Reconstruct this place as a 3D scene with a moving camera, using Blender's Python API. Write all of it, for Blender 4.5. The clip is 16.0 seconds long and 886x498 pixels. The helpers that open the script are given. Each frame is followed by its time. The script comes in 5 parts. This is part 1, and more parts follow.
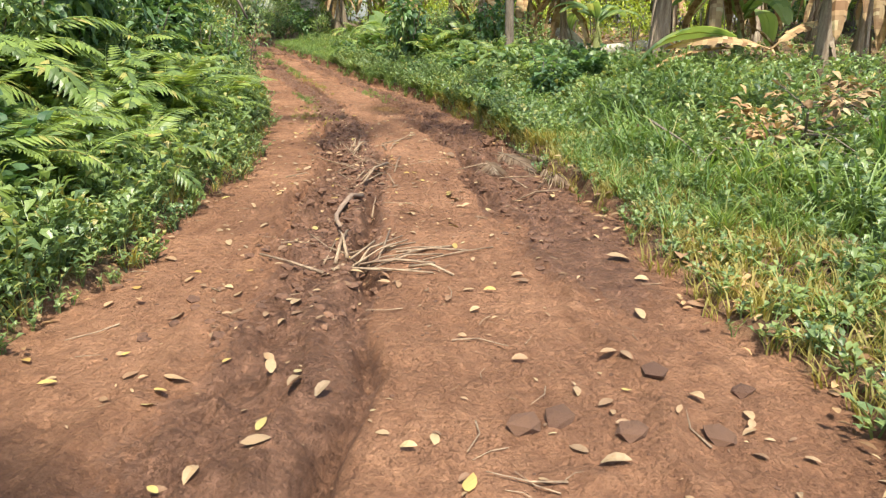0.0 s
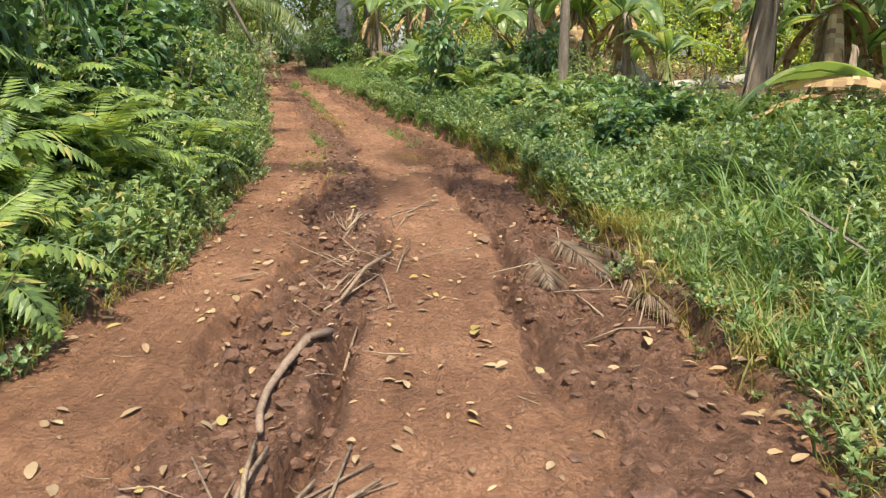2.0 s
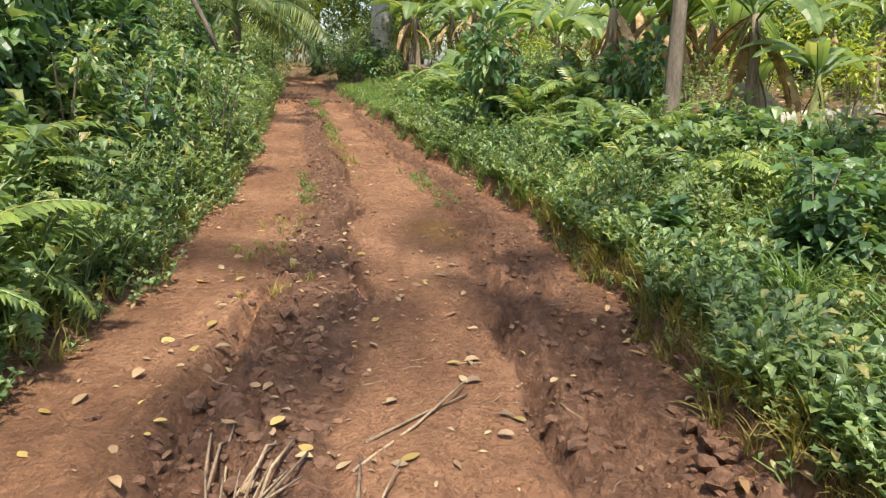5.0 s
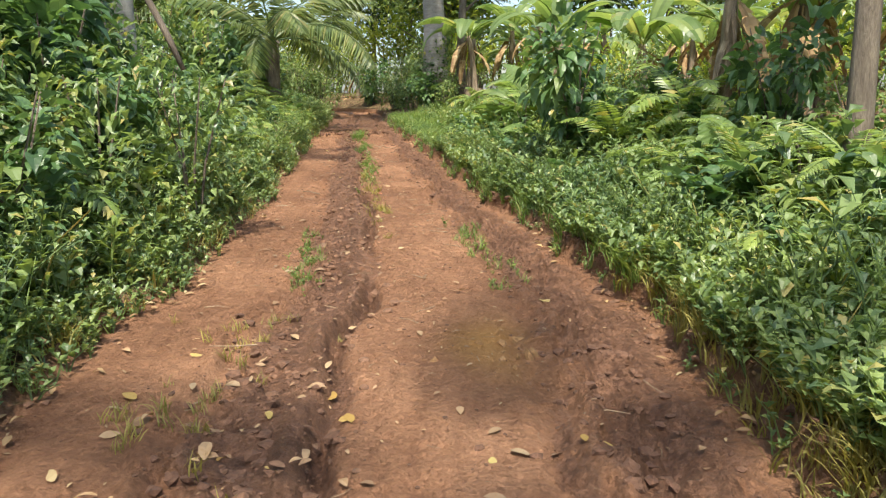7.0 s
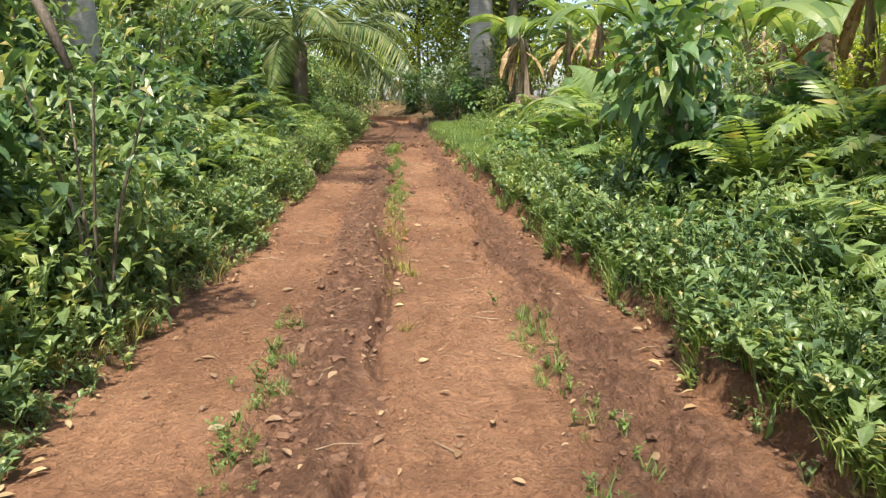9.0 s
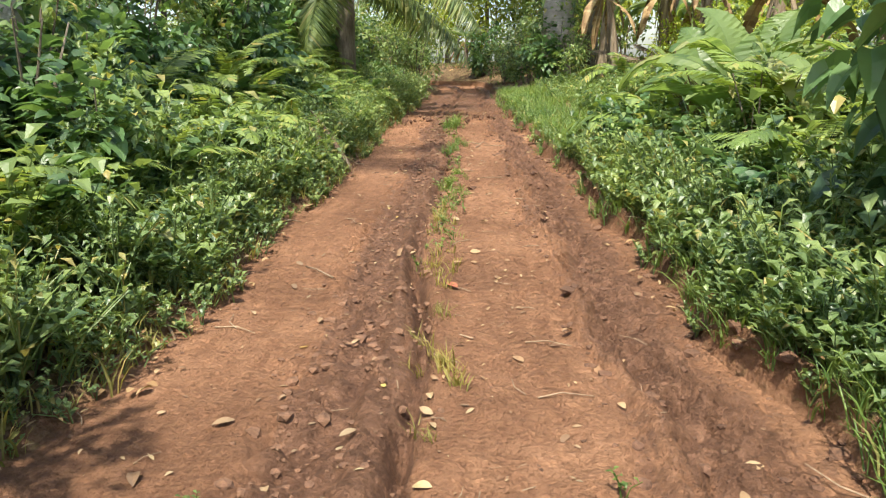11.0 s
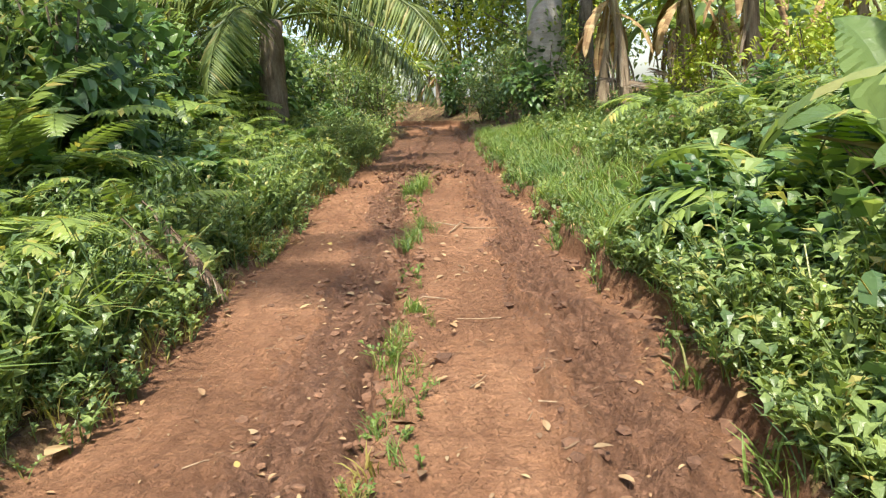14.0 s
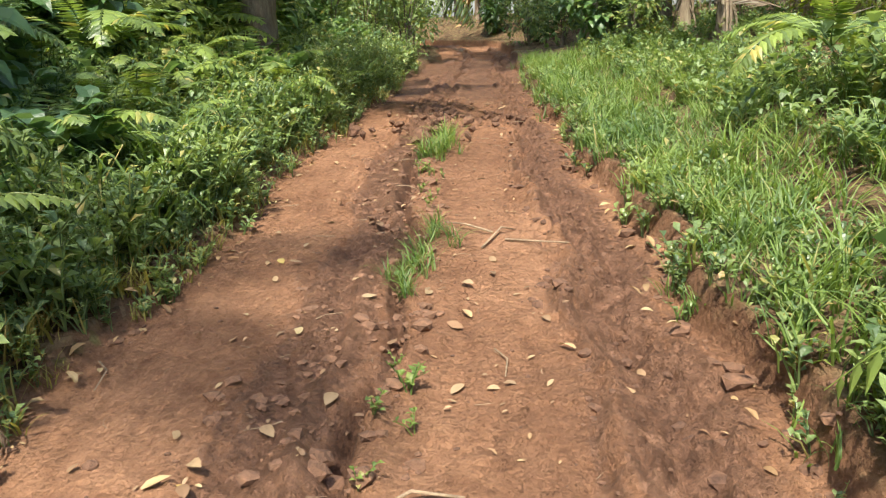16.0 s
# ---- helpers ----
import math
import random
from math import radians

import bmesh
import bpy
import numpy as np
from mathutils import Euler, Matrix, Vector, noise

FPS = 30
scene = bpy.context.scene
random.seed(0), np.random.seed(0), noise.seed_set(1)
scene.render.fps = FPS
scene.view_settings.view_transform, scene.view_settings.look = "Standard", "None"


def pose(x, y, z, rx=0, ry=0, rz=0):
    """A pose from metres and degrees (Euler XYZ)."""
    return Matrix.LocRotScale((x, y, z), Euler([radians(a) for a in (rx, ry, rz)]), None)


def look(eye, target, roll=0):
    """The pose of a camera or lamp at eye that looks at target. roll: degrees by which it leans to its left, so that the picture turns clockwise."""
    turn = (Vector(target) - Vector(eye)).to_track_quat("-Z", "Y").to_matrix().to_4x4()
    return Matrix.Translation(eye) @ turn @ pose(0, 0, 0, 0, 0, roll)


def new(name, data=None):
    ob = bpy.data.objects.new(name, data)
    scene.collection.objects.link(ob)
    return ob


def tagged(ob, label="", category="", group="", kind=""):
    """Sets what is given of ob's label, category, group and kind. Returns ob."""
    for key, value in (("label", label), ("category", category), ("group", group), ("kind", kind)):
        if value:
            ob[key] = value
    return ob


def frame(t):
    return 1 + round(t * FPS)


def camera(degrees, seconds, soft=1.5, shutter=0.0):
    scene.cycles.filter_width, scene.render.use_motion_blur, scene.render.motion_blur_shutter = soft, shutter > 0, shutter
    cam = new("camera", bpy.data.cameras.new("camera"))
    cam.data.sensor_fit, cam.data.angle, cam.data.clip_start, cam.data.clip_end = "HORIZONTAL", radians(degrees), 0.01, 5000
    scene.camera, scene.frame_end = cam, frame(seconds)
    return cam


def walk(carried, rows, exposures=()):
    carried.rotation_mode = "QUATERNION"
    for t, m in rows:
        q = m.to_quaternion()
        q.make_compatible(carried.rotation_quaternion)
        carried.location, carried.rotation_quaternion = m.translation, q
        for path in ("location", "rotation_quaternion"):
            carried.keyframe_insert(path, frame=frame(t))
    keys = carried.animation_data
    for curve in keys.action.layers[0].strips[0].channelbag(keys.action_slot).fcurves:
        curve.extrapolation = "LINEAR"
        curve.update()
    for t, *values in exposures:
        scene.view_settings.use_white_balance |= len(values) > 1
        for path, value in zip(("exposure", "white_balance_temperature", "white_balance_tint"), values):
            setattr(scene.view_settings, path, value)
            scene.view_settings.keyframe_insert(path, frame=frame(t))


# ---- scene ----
cam = camera(62.2, 16.0, 1.2)
METRES, EYE, TILT, LEAN, TURN = 21.0, 1.4, -17.0, 0.0, 0.0
ROWS = [
    (0.0, 0.0, 0.0, 0.0, 0.0, 0.0, -0.0),
    (0.5, 0.0013, 0.0311, 0.0092, 1.05, 2.52, -1.05),
    (1.0, 0.0034, 0.061, 0.018, 1.96, 2.43, -1.3),
    (1.5, 0.0039, 0.0907, 0.0273, 2.61, 2.03, -1.57),
    (2.0, 0.0038, 0.1163, 0.0353, 3.02, 2.16, -1.75),
    (2.5, 0.0054, 0.1454, 0.0441, 2.08, 2.4, -1.95),
    (3.0, 0.0026, 0.1745, 0.0522, 1.28, 2.09, -1.12),
    (3.5, -0.0003, 0.2063, 0.0617, 3.48, 2.84, -1.54),
    (4.0, -0.0023, 0.2406, 0.0722, 0.48, 3.03, -0.9),
    (4.5, -0.0048, 0.2679, 0.0828, 4.09, 2.37, -1.68),
    (5.0, -0.0091, 0.2964, 0.0902, 6.09, 3.1, -3.68),
    (7.5, -0.0288, 0.4497, 0.1307, 12.26, 4.86, -3.57),
    (8.0, -0.0366, 0.4773, 0.1407, 13.0, 3.63, -4.64),
    (8.5, -0.0423, 0.5032, 0.1496, 13.53, 5.5, -4.29),
    (11.0, -0.0804, 0.6438, 0.193, 19.96, 2.04, -4.4),
    (11.5, -0.0922, 0.6721, 0.1995, 20.74, 2.65, -4.49),
    (12.0, -0.1034, 0.7011, 0.2081, 20.49, 2.83, -4.66),
    (12.5, -0.1137, 0.7298, 0.2161, 18.33, 5.38, -5.64),
    (13.0, -0.1226, 0.7581, 0.2262, 18.45, 5.14, -3.98),
    (13.5, -0.1309, 0.7854, 0.2366, 18.7, 4.82, -2.46),
    (14.0, -0.135, 0.8152, 0.2467, 18.81, 4.85, -1.59),
    (14.5, -0.1463, 0.8445, 0.2546, 19.09, 1.9, -4.65),
    (15.0, -0.1547, 0.8739, 0.2652, 19.52, 1.39, -4.4),
    (15.5, -0.1665, 0.9042, 0.2734, 20.7, 0.97, -4.32),
    (16.0, -0.175, 0.9329, 0.2837, 21.36, -1.43, -3.52),
]
walk(cam, [(t, pose(0, 0, EYE, TILT, LEAN, TURN) @ pose(METRES * x, METRES * y, METRES * z, 90 + pitch, roll, yaw)) for t, x, y, z, yaw, pitch, roll in ROWS], [(0, 1.0), (3, 0.72), (5, 0.82), (8, 0.93), (12, 1.05), (16, 1.1)])

# ---- light ----
SUN_ELEV, SUN_AZ = 62.0, 170.0     # azimuth from +y, clockwise
world = bpy.data.worlds.new("sky")
scene.world = world
world.use_nodes = True
wn = world.node_tree.nodes
sky = wn.new("ShaderNodeTexSky")
sky.sky_type, sky.sun_disc = "NISHITA", False
sky.sun_elevation, sky.sun_rotation = radians(SUN_ELEV), radians(SUN_AZ)
sky.dust_density, sky.air_density = 2.0, 1.0
wn["Background"].inputs["Strength"].default_value = 0.15
world.node_tree.links.new(sky.outputs[0], wn["Background"].inputs["Color"])
sun = new("sun", bpy.data.lights.new("sun", "SUN"))
sun.data.energy, sun.data.angle, sun.data.color = 4.2, radians(2.0), (1.0, 0.94, 0.82)
e, a = radians(SUN_ELEV), radians(SUN_AZ)
sun.matrix_world = look((math.sin(a) * math.cos(e) * 60, math.cos(a) * math.cos(e) * 60, math.sin(e) * 60), (0, 0, 0))

rng = np.random.default_rng(7)


# ---- materials ----
def material(name):
    m = bpy.data.materials.new(name)
    m.use_nodes = True
    return m, m.node_tree.nodes, m.node_tree.links, m.node_tree.nodes["Principled BSDF"]


def noise_node(nodes, links, scale, detail=4.0, rough=0.6, vector=None):
    n = nodes.new("ShaderNodeTexNoise")
    n.inputs["Scale"].default_value, n.inputs["Detail"].default_value, n.inputs["Roughness"].default_value = scale, detail, rough
    if vector is not None:
        links.new(vector, n.inputs["Vector"])
    return n


def ramp_node(nodes, links, source, stops):
    r = nodes.new("ShaderNodeValToRGB")
    while len(r.color_ramp.elements) < len(stops):
        r.color_ramp.elements.new(0.5)
    for el, (p, c) in zip(r.color_ramp.elements, stops):
        el.position, el.color = p, (*c, 1)
    links.new(source, r.inputs[0])
    return r


def mix_node(nodes, links, kind, factor, one, two):
    m = nodes.new("ShaderNodeMix")
    m.data_type, m.blend_type = "RGBA", kind
    for socket, value in ((m.inputs[0], factor), (m.inputs[6], one), (m.inputs[7], two)):
        if isinstance(value, (int, float)):
            socket.default_value = value
        elif isinstance(value, tuple):
            socket.default_value = (*value, 1)
        else:
            links.new(value, socket)
    return m.outputs[2]


def leaf_material(name, dark, light, third=None, gloss=0.36, through_light=0.4, spots=0.25):
    m, nodes, links, bsdf = material(name)
    geo, info = nodes.new("ShaderNodeNewGeometry"), nodes.new("ShaderNodeObjectInfo")
    add = nodes.new("ShaderNodeMath")
    add.operation = "ADD"
    links.new(geo.outputs["Random Per Island"], add.inputs[0])
    links.new(info.outputs["Random"], add.inputs[1])
    frac = nodes.new("ShaderNodeMath")
    frac.operation = "FRACT"
    links.new(add.outputs[0], frac.inputs[0])
    stops = [(0.0, dark), (0.72, light)] + ([(0.9, light), (1.0, third)] if third else [])
    base = ramp_node(nodes, links, frac.outputs[0], stops).outputs[0]
    coord = nodes.new("ShaderNodeTexCoord").outputs["Object"]
    big = noise_node(nodes, links, 0.9, 3, vector=geo.outputs["Position"])
    shade = ramp_node(nodes, links, big.outputs[0], [(0.3, (0.62, 0.72, 0.7)), (0.7, (1.2, 1.12, 0.9))]).outputs[0]
    base = mix_node(nodes, links, "MULTIPLY", 0.8, base, shade)
    fine = noise_node(nodes, links, 45, 3, vector=coord)
    speck = ramp_node(nodes, links, fine.outputs[0], [(0.55, (1, 1, 1)), (0.75, (0.75, 0.62, 0.4))]).outputs[0]
    base = mix_node(nodes, links, "MULTIPLY", spots, base, speck)
    links.new(base, bsdf.inputs["Base Color"])
    bsdf.inputs["Roughness"].default_value = gloss
    bump = nodes.new("ShaderNodeBump")
    bump.inputs["Strength"].default_value, bump.inputs["Distance"].default_value = 0.35, 0.01
    links.new(fine.outputs[0], bump.inputs["Height"])
    links.new(bump.outputs[0], bsdf.inputs["Normal"])
    thin = nodes.new("ShaderNodeBsdfTranslucent")
    warm = mix_node(nodes, links, "MULTIPLY", 1.0, base, (1.5, 1.45, 0.75))
    links.new(warm, thin.inputs["Color"])
    both = nodes.new("ShaderNodeMixShader")
    both.inputs[0].default_value = through_light
    links.new(bsdf.outputs[0], both.inputs[1])
    links.new(thin.outputs[0], both.inputs[2])
    links.new(both.outputs[0], nodes["Material Output"].inputs["Surface"])
    return m


def rough_material(name, stops, scale=6.0, stretch=(1, 1, 1), rough=0.85, bump=0.6, depth=0.02, fine=40.0):
    m, nodes, links, bsdf = material(name)
    coord, mapping = nodes.new("ShaderNodeTexCoord"), nodes.new("ShaderNodeMapping")
    mapping.inputs["Scale"].default_value = stretch
    links.new(coord.outputs["Object"], mapping.inputs[0])
    one = noise_node(nodes, links, scale, 6, 0.65, mapping.outputs[0])
    two = noise_node(nodes, links, fine, 4, 0.6, mapping.outputs[0])
    base = ramp_node(nodes, links, one.outputs[0], stops).outputs[0]
    grain = ramp_node(nodes, links, two.outputs[0], [(0.3, (0.6, 0.6, 0.6)), (0.7, (1.15, 1.15, 1.15))]).outputs[0]
    base = mix_node(nodes, links, "MULTIPLY", 0.7, base, grain)
    info = nodes.new("ShaderNodeObjectInfo")
    vary = ramp_node(nodes, links, info.outputs["Random"], [(0, (0.75, 0.72, 0.7)), (1, (1.15, 1.15, 1.1))]).outputs[0]
    base = mix_node(nodes, links, "MULTIPLY", 1.0, base, vary)
    links.new(base, bsdf.inputs["Base Color"])
    bsdf.inputs["Roughness"].default_value = rough
    b = nodes.new("ShaderNodeBump")
    b.inputs["Strength"].default_value, b.inputs["Distance"].default_value = bump, depth
    both = nodes.new("ShaderNodeMath")
    both.operation = "ADD"
    links.new(one.outputs[0], both.inputs[0])
    links.new(two.outputs[0], both.inputs[1])
    links.new(both.outputs[0], b.inputs["Height"])
    links.new(b.outputs[0], bsdf.inputs["Normal"])
    return m


FERN = leaf_material("fern_green", (0.110, 0.168, 0.061), (0.290, 0.385, 0.101), (0.497, 0.424, 0.156))
FERN_DARK = leaf_material("fern_deep_green", (0.065, 0.131, 0.043), (0.170, 0.288, 0.067), (0.333, 0.340, 0.106))
BROAD = leaf_material("undergrowth_green", (0.09, 0.155, 0.076), (0.265, 0.355, 0.138), (0.462, 0.385, 0.156))
VINE = leaf_material("vine_green", (0.062, 0.116, 0.067), (0.140, 0.247, 0.097), (0.243, 0.308, 0.130), gloss=0.36)
GRASS = leaf_material("grass_green", (0.086, 0.162, 0.046), (0.218, 0.314, 0.081), (0.388, 0.343, 0.150), gloss=0.45)
GREYFROND = leaf_material("withered_frond", (0.10, 0.06, 0.04), (0.24, 0.17, 0.12), (0.36, 0.31, 0.25), gloss=0.75, through_light=0.1)
DRYGRASS = leaf_material("dry_grass", (0.22, 0.20, 0.06), (0.36, 0.32, 0.10), (0.34, 0.22, 0.09), gloss=0.6)
BANANA = leaf_material("banana_leaf_green", (0.123, 0.206, 0.075), (0.282, 0.372, 0.150), (0.409, 0.421, 0.196), gloss=0.32, through_light=0.5, spots=0.15)
PALM = leaf_material("palm_green", (0.100, 0.154, 0.066), (0.239, 0.296, 0.111), (0.359, 0.321, 0.156), gloss=0.38)
TREELEAF = leaf_material("tree_leaf_green", (0.089, 0.146, 0.072), (0.265, 0.355, 0.118), (0.430, 0.416, 0.158))
DARKLEAF = leaf_material("dark_tree_leaf", (0.019, 0.054, 0.014), (0.054, 0.120, 0.026), gloss=0.4)
# brighter, yellower leaf copy: sunlight on distant foliage is put into the colour
SUNTINTLEAF = leaf_material("leaf_green_with_sunlight", (0.22, 0.32, 0.04), (0.42, 0.46, 0.08))
DEADLEAF = leaf_material("dead_leaf_brown", (0.192, 0.102, 0.048), (0.432, 0.288, 0.156), (0.504, 0.396, 0.240), gloss=0.75, through_light=0.15)
YELLOWLEAF = leaf_material("fallen_leaf_yellow", (0.36, 0.22, 0.06), (0.48, 0.36, 0.13), (0.42, 0.33, 0.18), gloss=0.6, through_light=0.1, spots=0.6)
TANLEAF = leaf_material("fallen_leaf_tan", (0.2, 0.11, 0.065), (0.40, 0.27, 0.16), (0.48, 0.36, 0.2), gloss=0.65, through_light=0.05, spots=0.6)
STRAW = rough_material("dry_palm_straw", [(0.3, (0.17, 0.11, 0.07)), (0.7, (0.42, 0.31, 0.2))], 10, (1, 1, 1))
BARK = rough_material("grey_bark", [(0.3, (0.10, 0.075, 0.055)), (0.7, (0.30, 0.25, 0.19))], 5, (3, 3, 0.6))
PALEBARK = rough_material("pale_palm_bark", [(0.3, (0.34, 0.31, 0.27)), (0.7, (0.55, 0.52, 0.47))], 4, (1, 1, 4))
SHEATH = rough_material("banana_sheath", [(0.25, (0.15, 0.1, 0.068)), (0.5, (0.29, 0.22, 0.15)), (0.75, (0.48, 0.41, 0.3))], 4, (4, 4, 0.5))
GREENSTEM = rough_material("banana_green_stem", [(0.3, (0.16, 0.2, 0.05)), (0.7, (0.3, 0.32, 0.1))], 5, (3, 3, 0.6), rough=0.5)
CLOD = rough_material("dry_clod", [(0.3, (0.11, 0.057, 0.034)), (0.7, (0.23, 0.12, 0.07))], 20, rough=0.95)
PEELED = rough_material("peeled_branch", [(0.3, (0.26, 0.17, 0.11)), (0.7, (0.47, 0.35, 0.25))], 8)
OCHRE = rough_material("ochre_clod", [(0.3, (0.22, 0.12, 0.05)), (0.7, (0.38, 0.22, 0.1))], 20, rough=0.95)
LOGWOOD = rough_material("bleached_log", [(0.3, (0.36, 0.32, 0.26)), (0.7, (0.62, 0.58, 0.5))], 4, (1, 4, 4))


def ground_material():
    m, nodes, links, bsdf = material("red_earth")
    geo = nodes.new("ShaderNodeNewGeometry").outputs["Position"]

    def attribute(name):
        at = nodes.new("ShaderNodeAttribute")
        at.attribute_name = name
        return at.outputs["Fac"]

    flow = nodes.new("ShaderNodeCombineXYZ")
    links.new(attribute("across"), flow.inputs[0])
    links.new(attribute("along"), flow.inputs[1])
    stretch = nodes.new("ShaderNodeMapping")
    stretch.inputs["Scale"].default_value = (3.6, 0.22, 1)
    links.new(flow.outputs[0], stretch.inputs[0])
    streak = noise_node(nodes, links, 3.0, 6, 0.65, stretch.outputs[0])
    big = noise_node(nodes, links, 0.8, 5, 0.6, geo)
    mid = noise_node(nodes, links, 9, 7, 0.72, geo)
    fine = noise_node(nodes, links, 60, 5, 0.7, geo)
    dry = ramp_node(nodes, links, big.outputs[0], [(0.3, (0.205, 0.106, 0.059)), (0.5, (0.305, 0.161, 0.089)), (0.7, (0.43, 0.238, 0.135))]).outputs[0]
    patch = ramp_node(nodes, links, mid.outputs[0], [(0.3, (0.74, 0.66, 0.62)), (0.65, (1.12, 1.1, 1.08))]).outputs[0]
    dry = mix_node(nodes, links, "MULTIPLY", 0.7, dry, patch)
    grit = ramp_node(nodes, links, fine.outputs[0], [(0.3, (0.72, 0.68, 0.66)), (0.6, (1.05, 1.05, 1.05)), (0.78, (1.5, 1.5, 1.5))]).outputs[0]
    dry = mix_node(nodes, links, "MULTIPLY", 0.6, dry, grit)
    drag = ramp_node(nodes, links, streak.outputs[0], [(0.36, (0.7, 0.66, 0.64)), (0.46, (0.93, 0.93, 0.93)), (0.6, (1.1, 1.1, 1.1))]).outputs[0]
    dry = mix_node(nodes, links, "MULTIPLY", 0.5, dry, drag)
    # crumbs and grit of two sizes, each crumb a shade of its own
    warped = mix_node(nodes, links, "LINEAR_LIGHT", 0.03, geo, mid.outputs["Color"])
    crumb = nodes.new("ShaderNodeTexVoronoi")
    crumb.inputs["Scale"].default_value = 34
    links.new(warped, crumb.inputs["Vector"])
    pick = nodes.new("ShaderNodeSeparateColor")
    links.new(crumb.outputs["Color"], pick.inputs[0])
    shade = ramp_node(nodes, links, pick.outputs[0], [(0.0, (0.62, 0.58, 0.56)), (0.25, (0.92, 0.91, 0.9)), (0.8, (1.05, 1.05, 1.04)), (1.0, (1.38, 1.36, 1.3))]).outputs[0]
    dry = mix_node(nodes, links, "MULTIPLY", 0.42, dry, shade)
    dry = mix_node(nodes, links, "MIX", attribute("ochre"), dry, (0.43, 0.235, 0.07))
    mud = ramp_node(nodes, links, mid.outputs[0], [(0.3, (0.095, 0.048, 0.029)), (0.5, (0.185, 0.096, 0.056)), (0.68, (0.29, 0.156, 0.094))]).outputs[0]
    mud = mix_node(nodes, links, "MULTIPLY", 0.6, mud, grit)
    mud = mix_node(nodes, links, "MULTIPLY", 0.6, mud, shade)
    # wet patches have ragged borders
    edge = nodes.new("ShaderNodeMath")
    edge.operation = "MULTIPLY_ADD"
    ragged = nodes.new("ShaderNodeMath")
    ragged.operation = "MULTIPLY_ADD"
    ragged.inputs[1].default_value, ragged.inputs[2].default_value = 0.5, 0.0
    links.new(mid.outputs[0], ragged.inputs[0])
    ragged_sum = nodes.new("ShaderNodeMath")
    ragged_sum.operation = "MULTIPLY_ADD"
    ragged_sum.inputs[1].default_value = 0.5
    links.new(streak.outputs[0], ragged_sum.inputs[0])
    links.new(ragged.outputs[0], ragged_sum.inputs[2])
    links.new(ragged_sum.outputs[0], edge.inputs[0])
    edge.inputs[1].default_value = 1.7
    edge.inputs[2].default_value = -0.85
    wet = nodes.new("ShaderNodeMath")
    wet.operation = "ADD"
    links.new(attribute("wet"), wet.inputs[0])
    links.new(edge.outputs[0], wet.inputs[1])
    wetness = ramp_node(nodes, links, wet.outputs[0], [(0.36, (0, 0, 0)), (0.56, (1, 1, 1))]).outputs[0]
    road = mix_node(nodes, links, "MIX", wetness, dry, mud)
    # forest floor
    cells = nodes.new("ShaderNodeTexVoronoi")
    cells.inputs["Scale"].default_value = 16
    links.new(geo, cells.inputs["Vector"])
    sep = nodes.new("ShaderNodeSeparateColor")
    links.new(cells.outputs["Color"], sep.inputs[0])
    litter = ramp_node(nodes, links, sep.outputs[0], [(0.0, (0.07, 0.045, 0.025)), (0.5, (0.16, 0.095, 0.05)), (0.85, (0.28, 0.19, 0.1)), (1.0, (0.14, 0.17, 0.05))]).outputs[0]
    litter = mix_node(nodes, links, "MULTIPLY", 0.8, litter, grit)
    off = nodes.new("ShaderNodeMath")
    off.operation = "ADD"
    links.new(attribute("off"), off.inputs[0])
    links.new(edge.outputs[0], off.inputs[1])
    offness = ramp_node(nodes, links, off.outputs[0], [(0.2, (0, 0, 0)), (0.5, (1, 1, 1))]).outputs[0]
    colour = mix_node(nodes, links, "MIX", offness, road, litter)
    links.new(colour, bsdf.inputs["Base Color"])
    rough = ramp_node(nodes, links, wetness, [(0, (0.92, 0.92, 0.92)), (1, (0.55, 0.55, 0.55))]).outputs[0]
    links.new(rough, bsdf.inputs["Roughness"])
    bsdf.inputs["Specular IOR Level"].default_value = 0.25
    # tyre treads pressed into the lanes
    xyz = nodes.new("ShaderNodeCombineXYZ")
    links.new(attribute("across"), xyz.inputs[0])
    links.new(attribute("along"), xyz.inputs[1])
    wave = nodes.new("ShaderNodeTexWave")
    wave.bands_direction = "Y"
    wave.inputs["Scale"].default_value, wave.inputs["Distortion"].default_value = 6.0, 2.5
    wave.inputs["Detail"].default_value = 2
    links.new(xyz.outputs[0], wave.inputs["Vector"])
    patchy = ramp_node(nodes, links, big.outputs[0], [(0.42, (0, 0, 0)), (0.6, (1, 1, 1))]).outputs[0]
    worn = nodes.new("ShaderNodeMath")
    worn.operation = "MULTIPLY"
    links.new(patchy, worn.inputs[0])
    tread = nodes.new("ShaderNodeMath")
    tread.operation = "MULTIPLY"
    links.new(tread.outputs[0], worn.inputs[1])
    links.new(attribute("lane"), tread.inputs[0])
    links.new(wave.outputs["Fac"], tread.inputs[1])
    small = nodes.new("ShaderNodeBump")
    small.inputs["Strength"].default_value, small.inputs["Distance"].default_value = 0.7, 0.02
    links.new(worn.outputs[0], small.inputs["Height"])
    crack = nodes.new("ShaderNodeTexVoronoi")
    crack.feature = "DISTANCE_TO_EDGE"
    crack.inputs["Scale"].default_value = 11
    warp = mix_node(nodes, links, "LINEAR_LIGHT", 0.12, geo, mid.outputs["Color"])
    links.new(warp, crack.inputs["Vector"])
    gap = ramp_node(nodes, links, crack.outputs["Distance"], [(0.0, (0, 0, 0)), (0.09, (1, 1, 1))]).outputs[0]
    split = nodes.new("ShaderNodeBump")
    split.inputs["Strength"].default_value, split.inputs["Distance"].default_value = 0.45, 0.015
    links.new(gap, split.inputs["Height"])
    links.new(small.outputs[0], split.inputs["Normal"])
    drags = nodes.new("ShaderNodeBump")
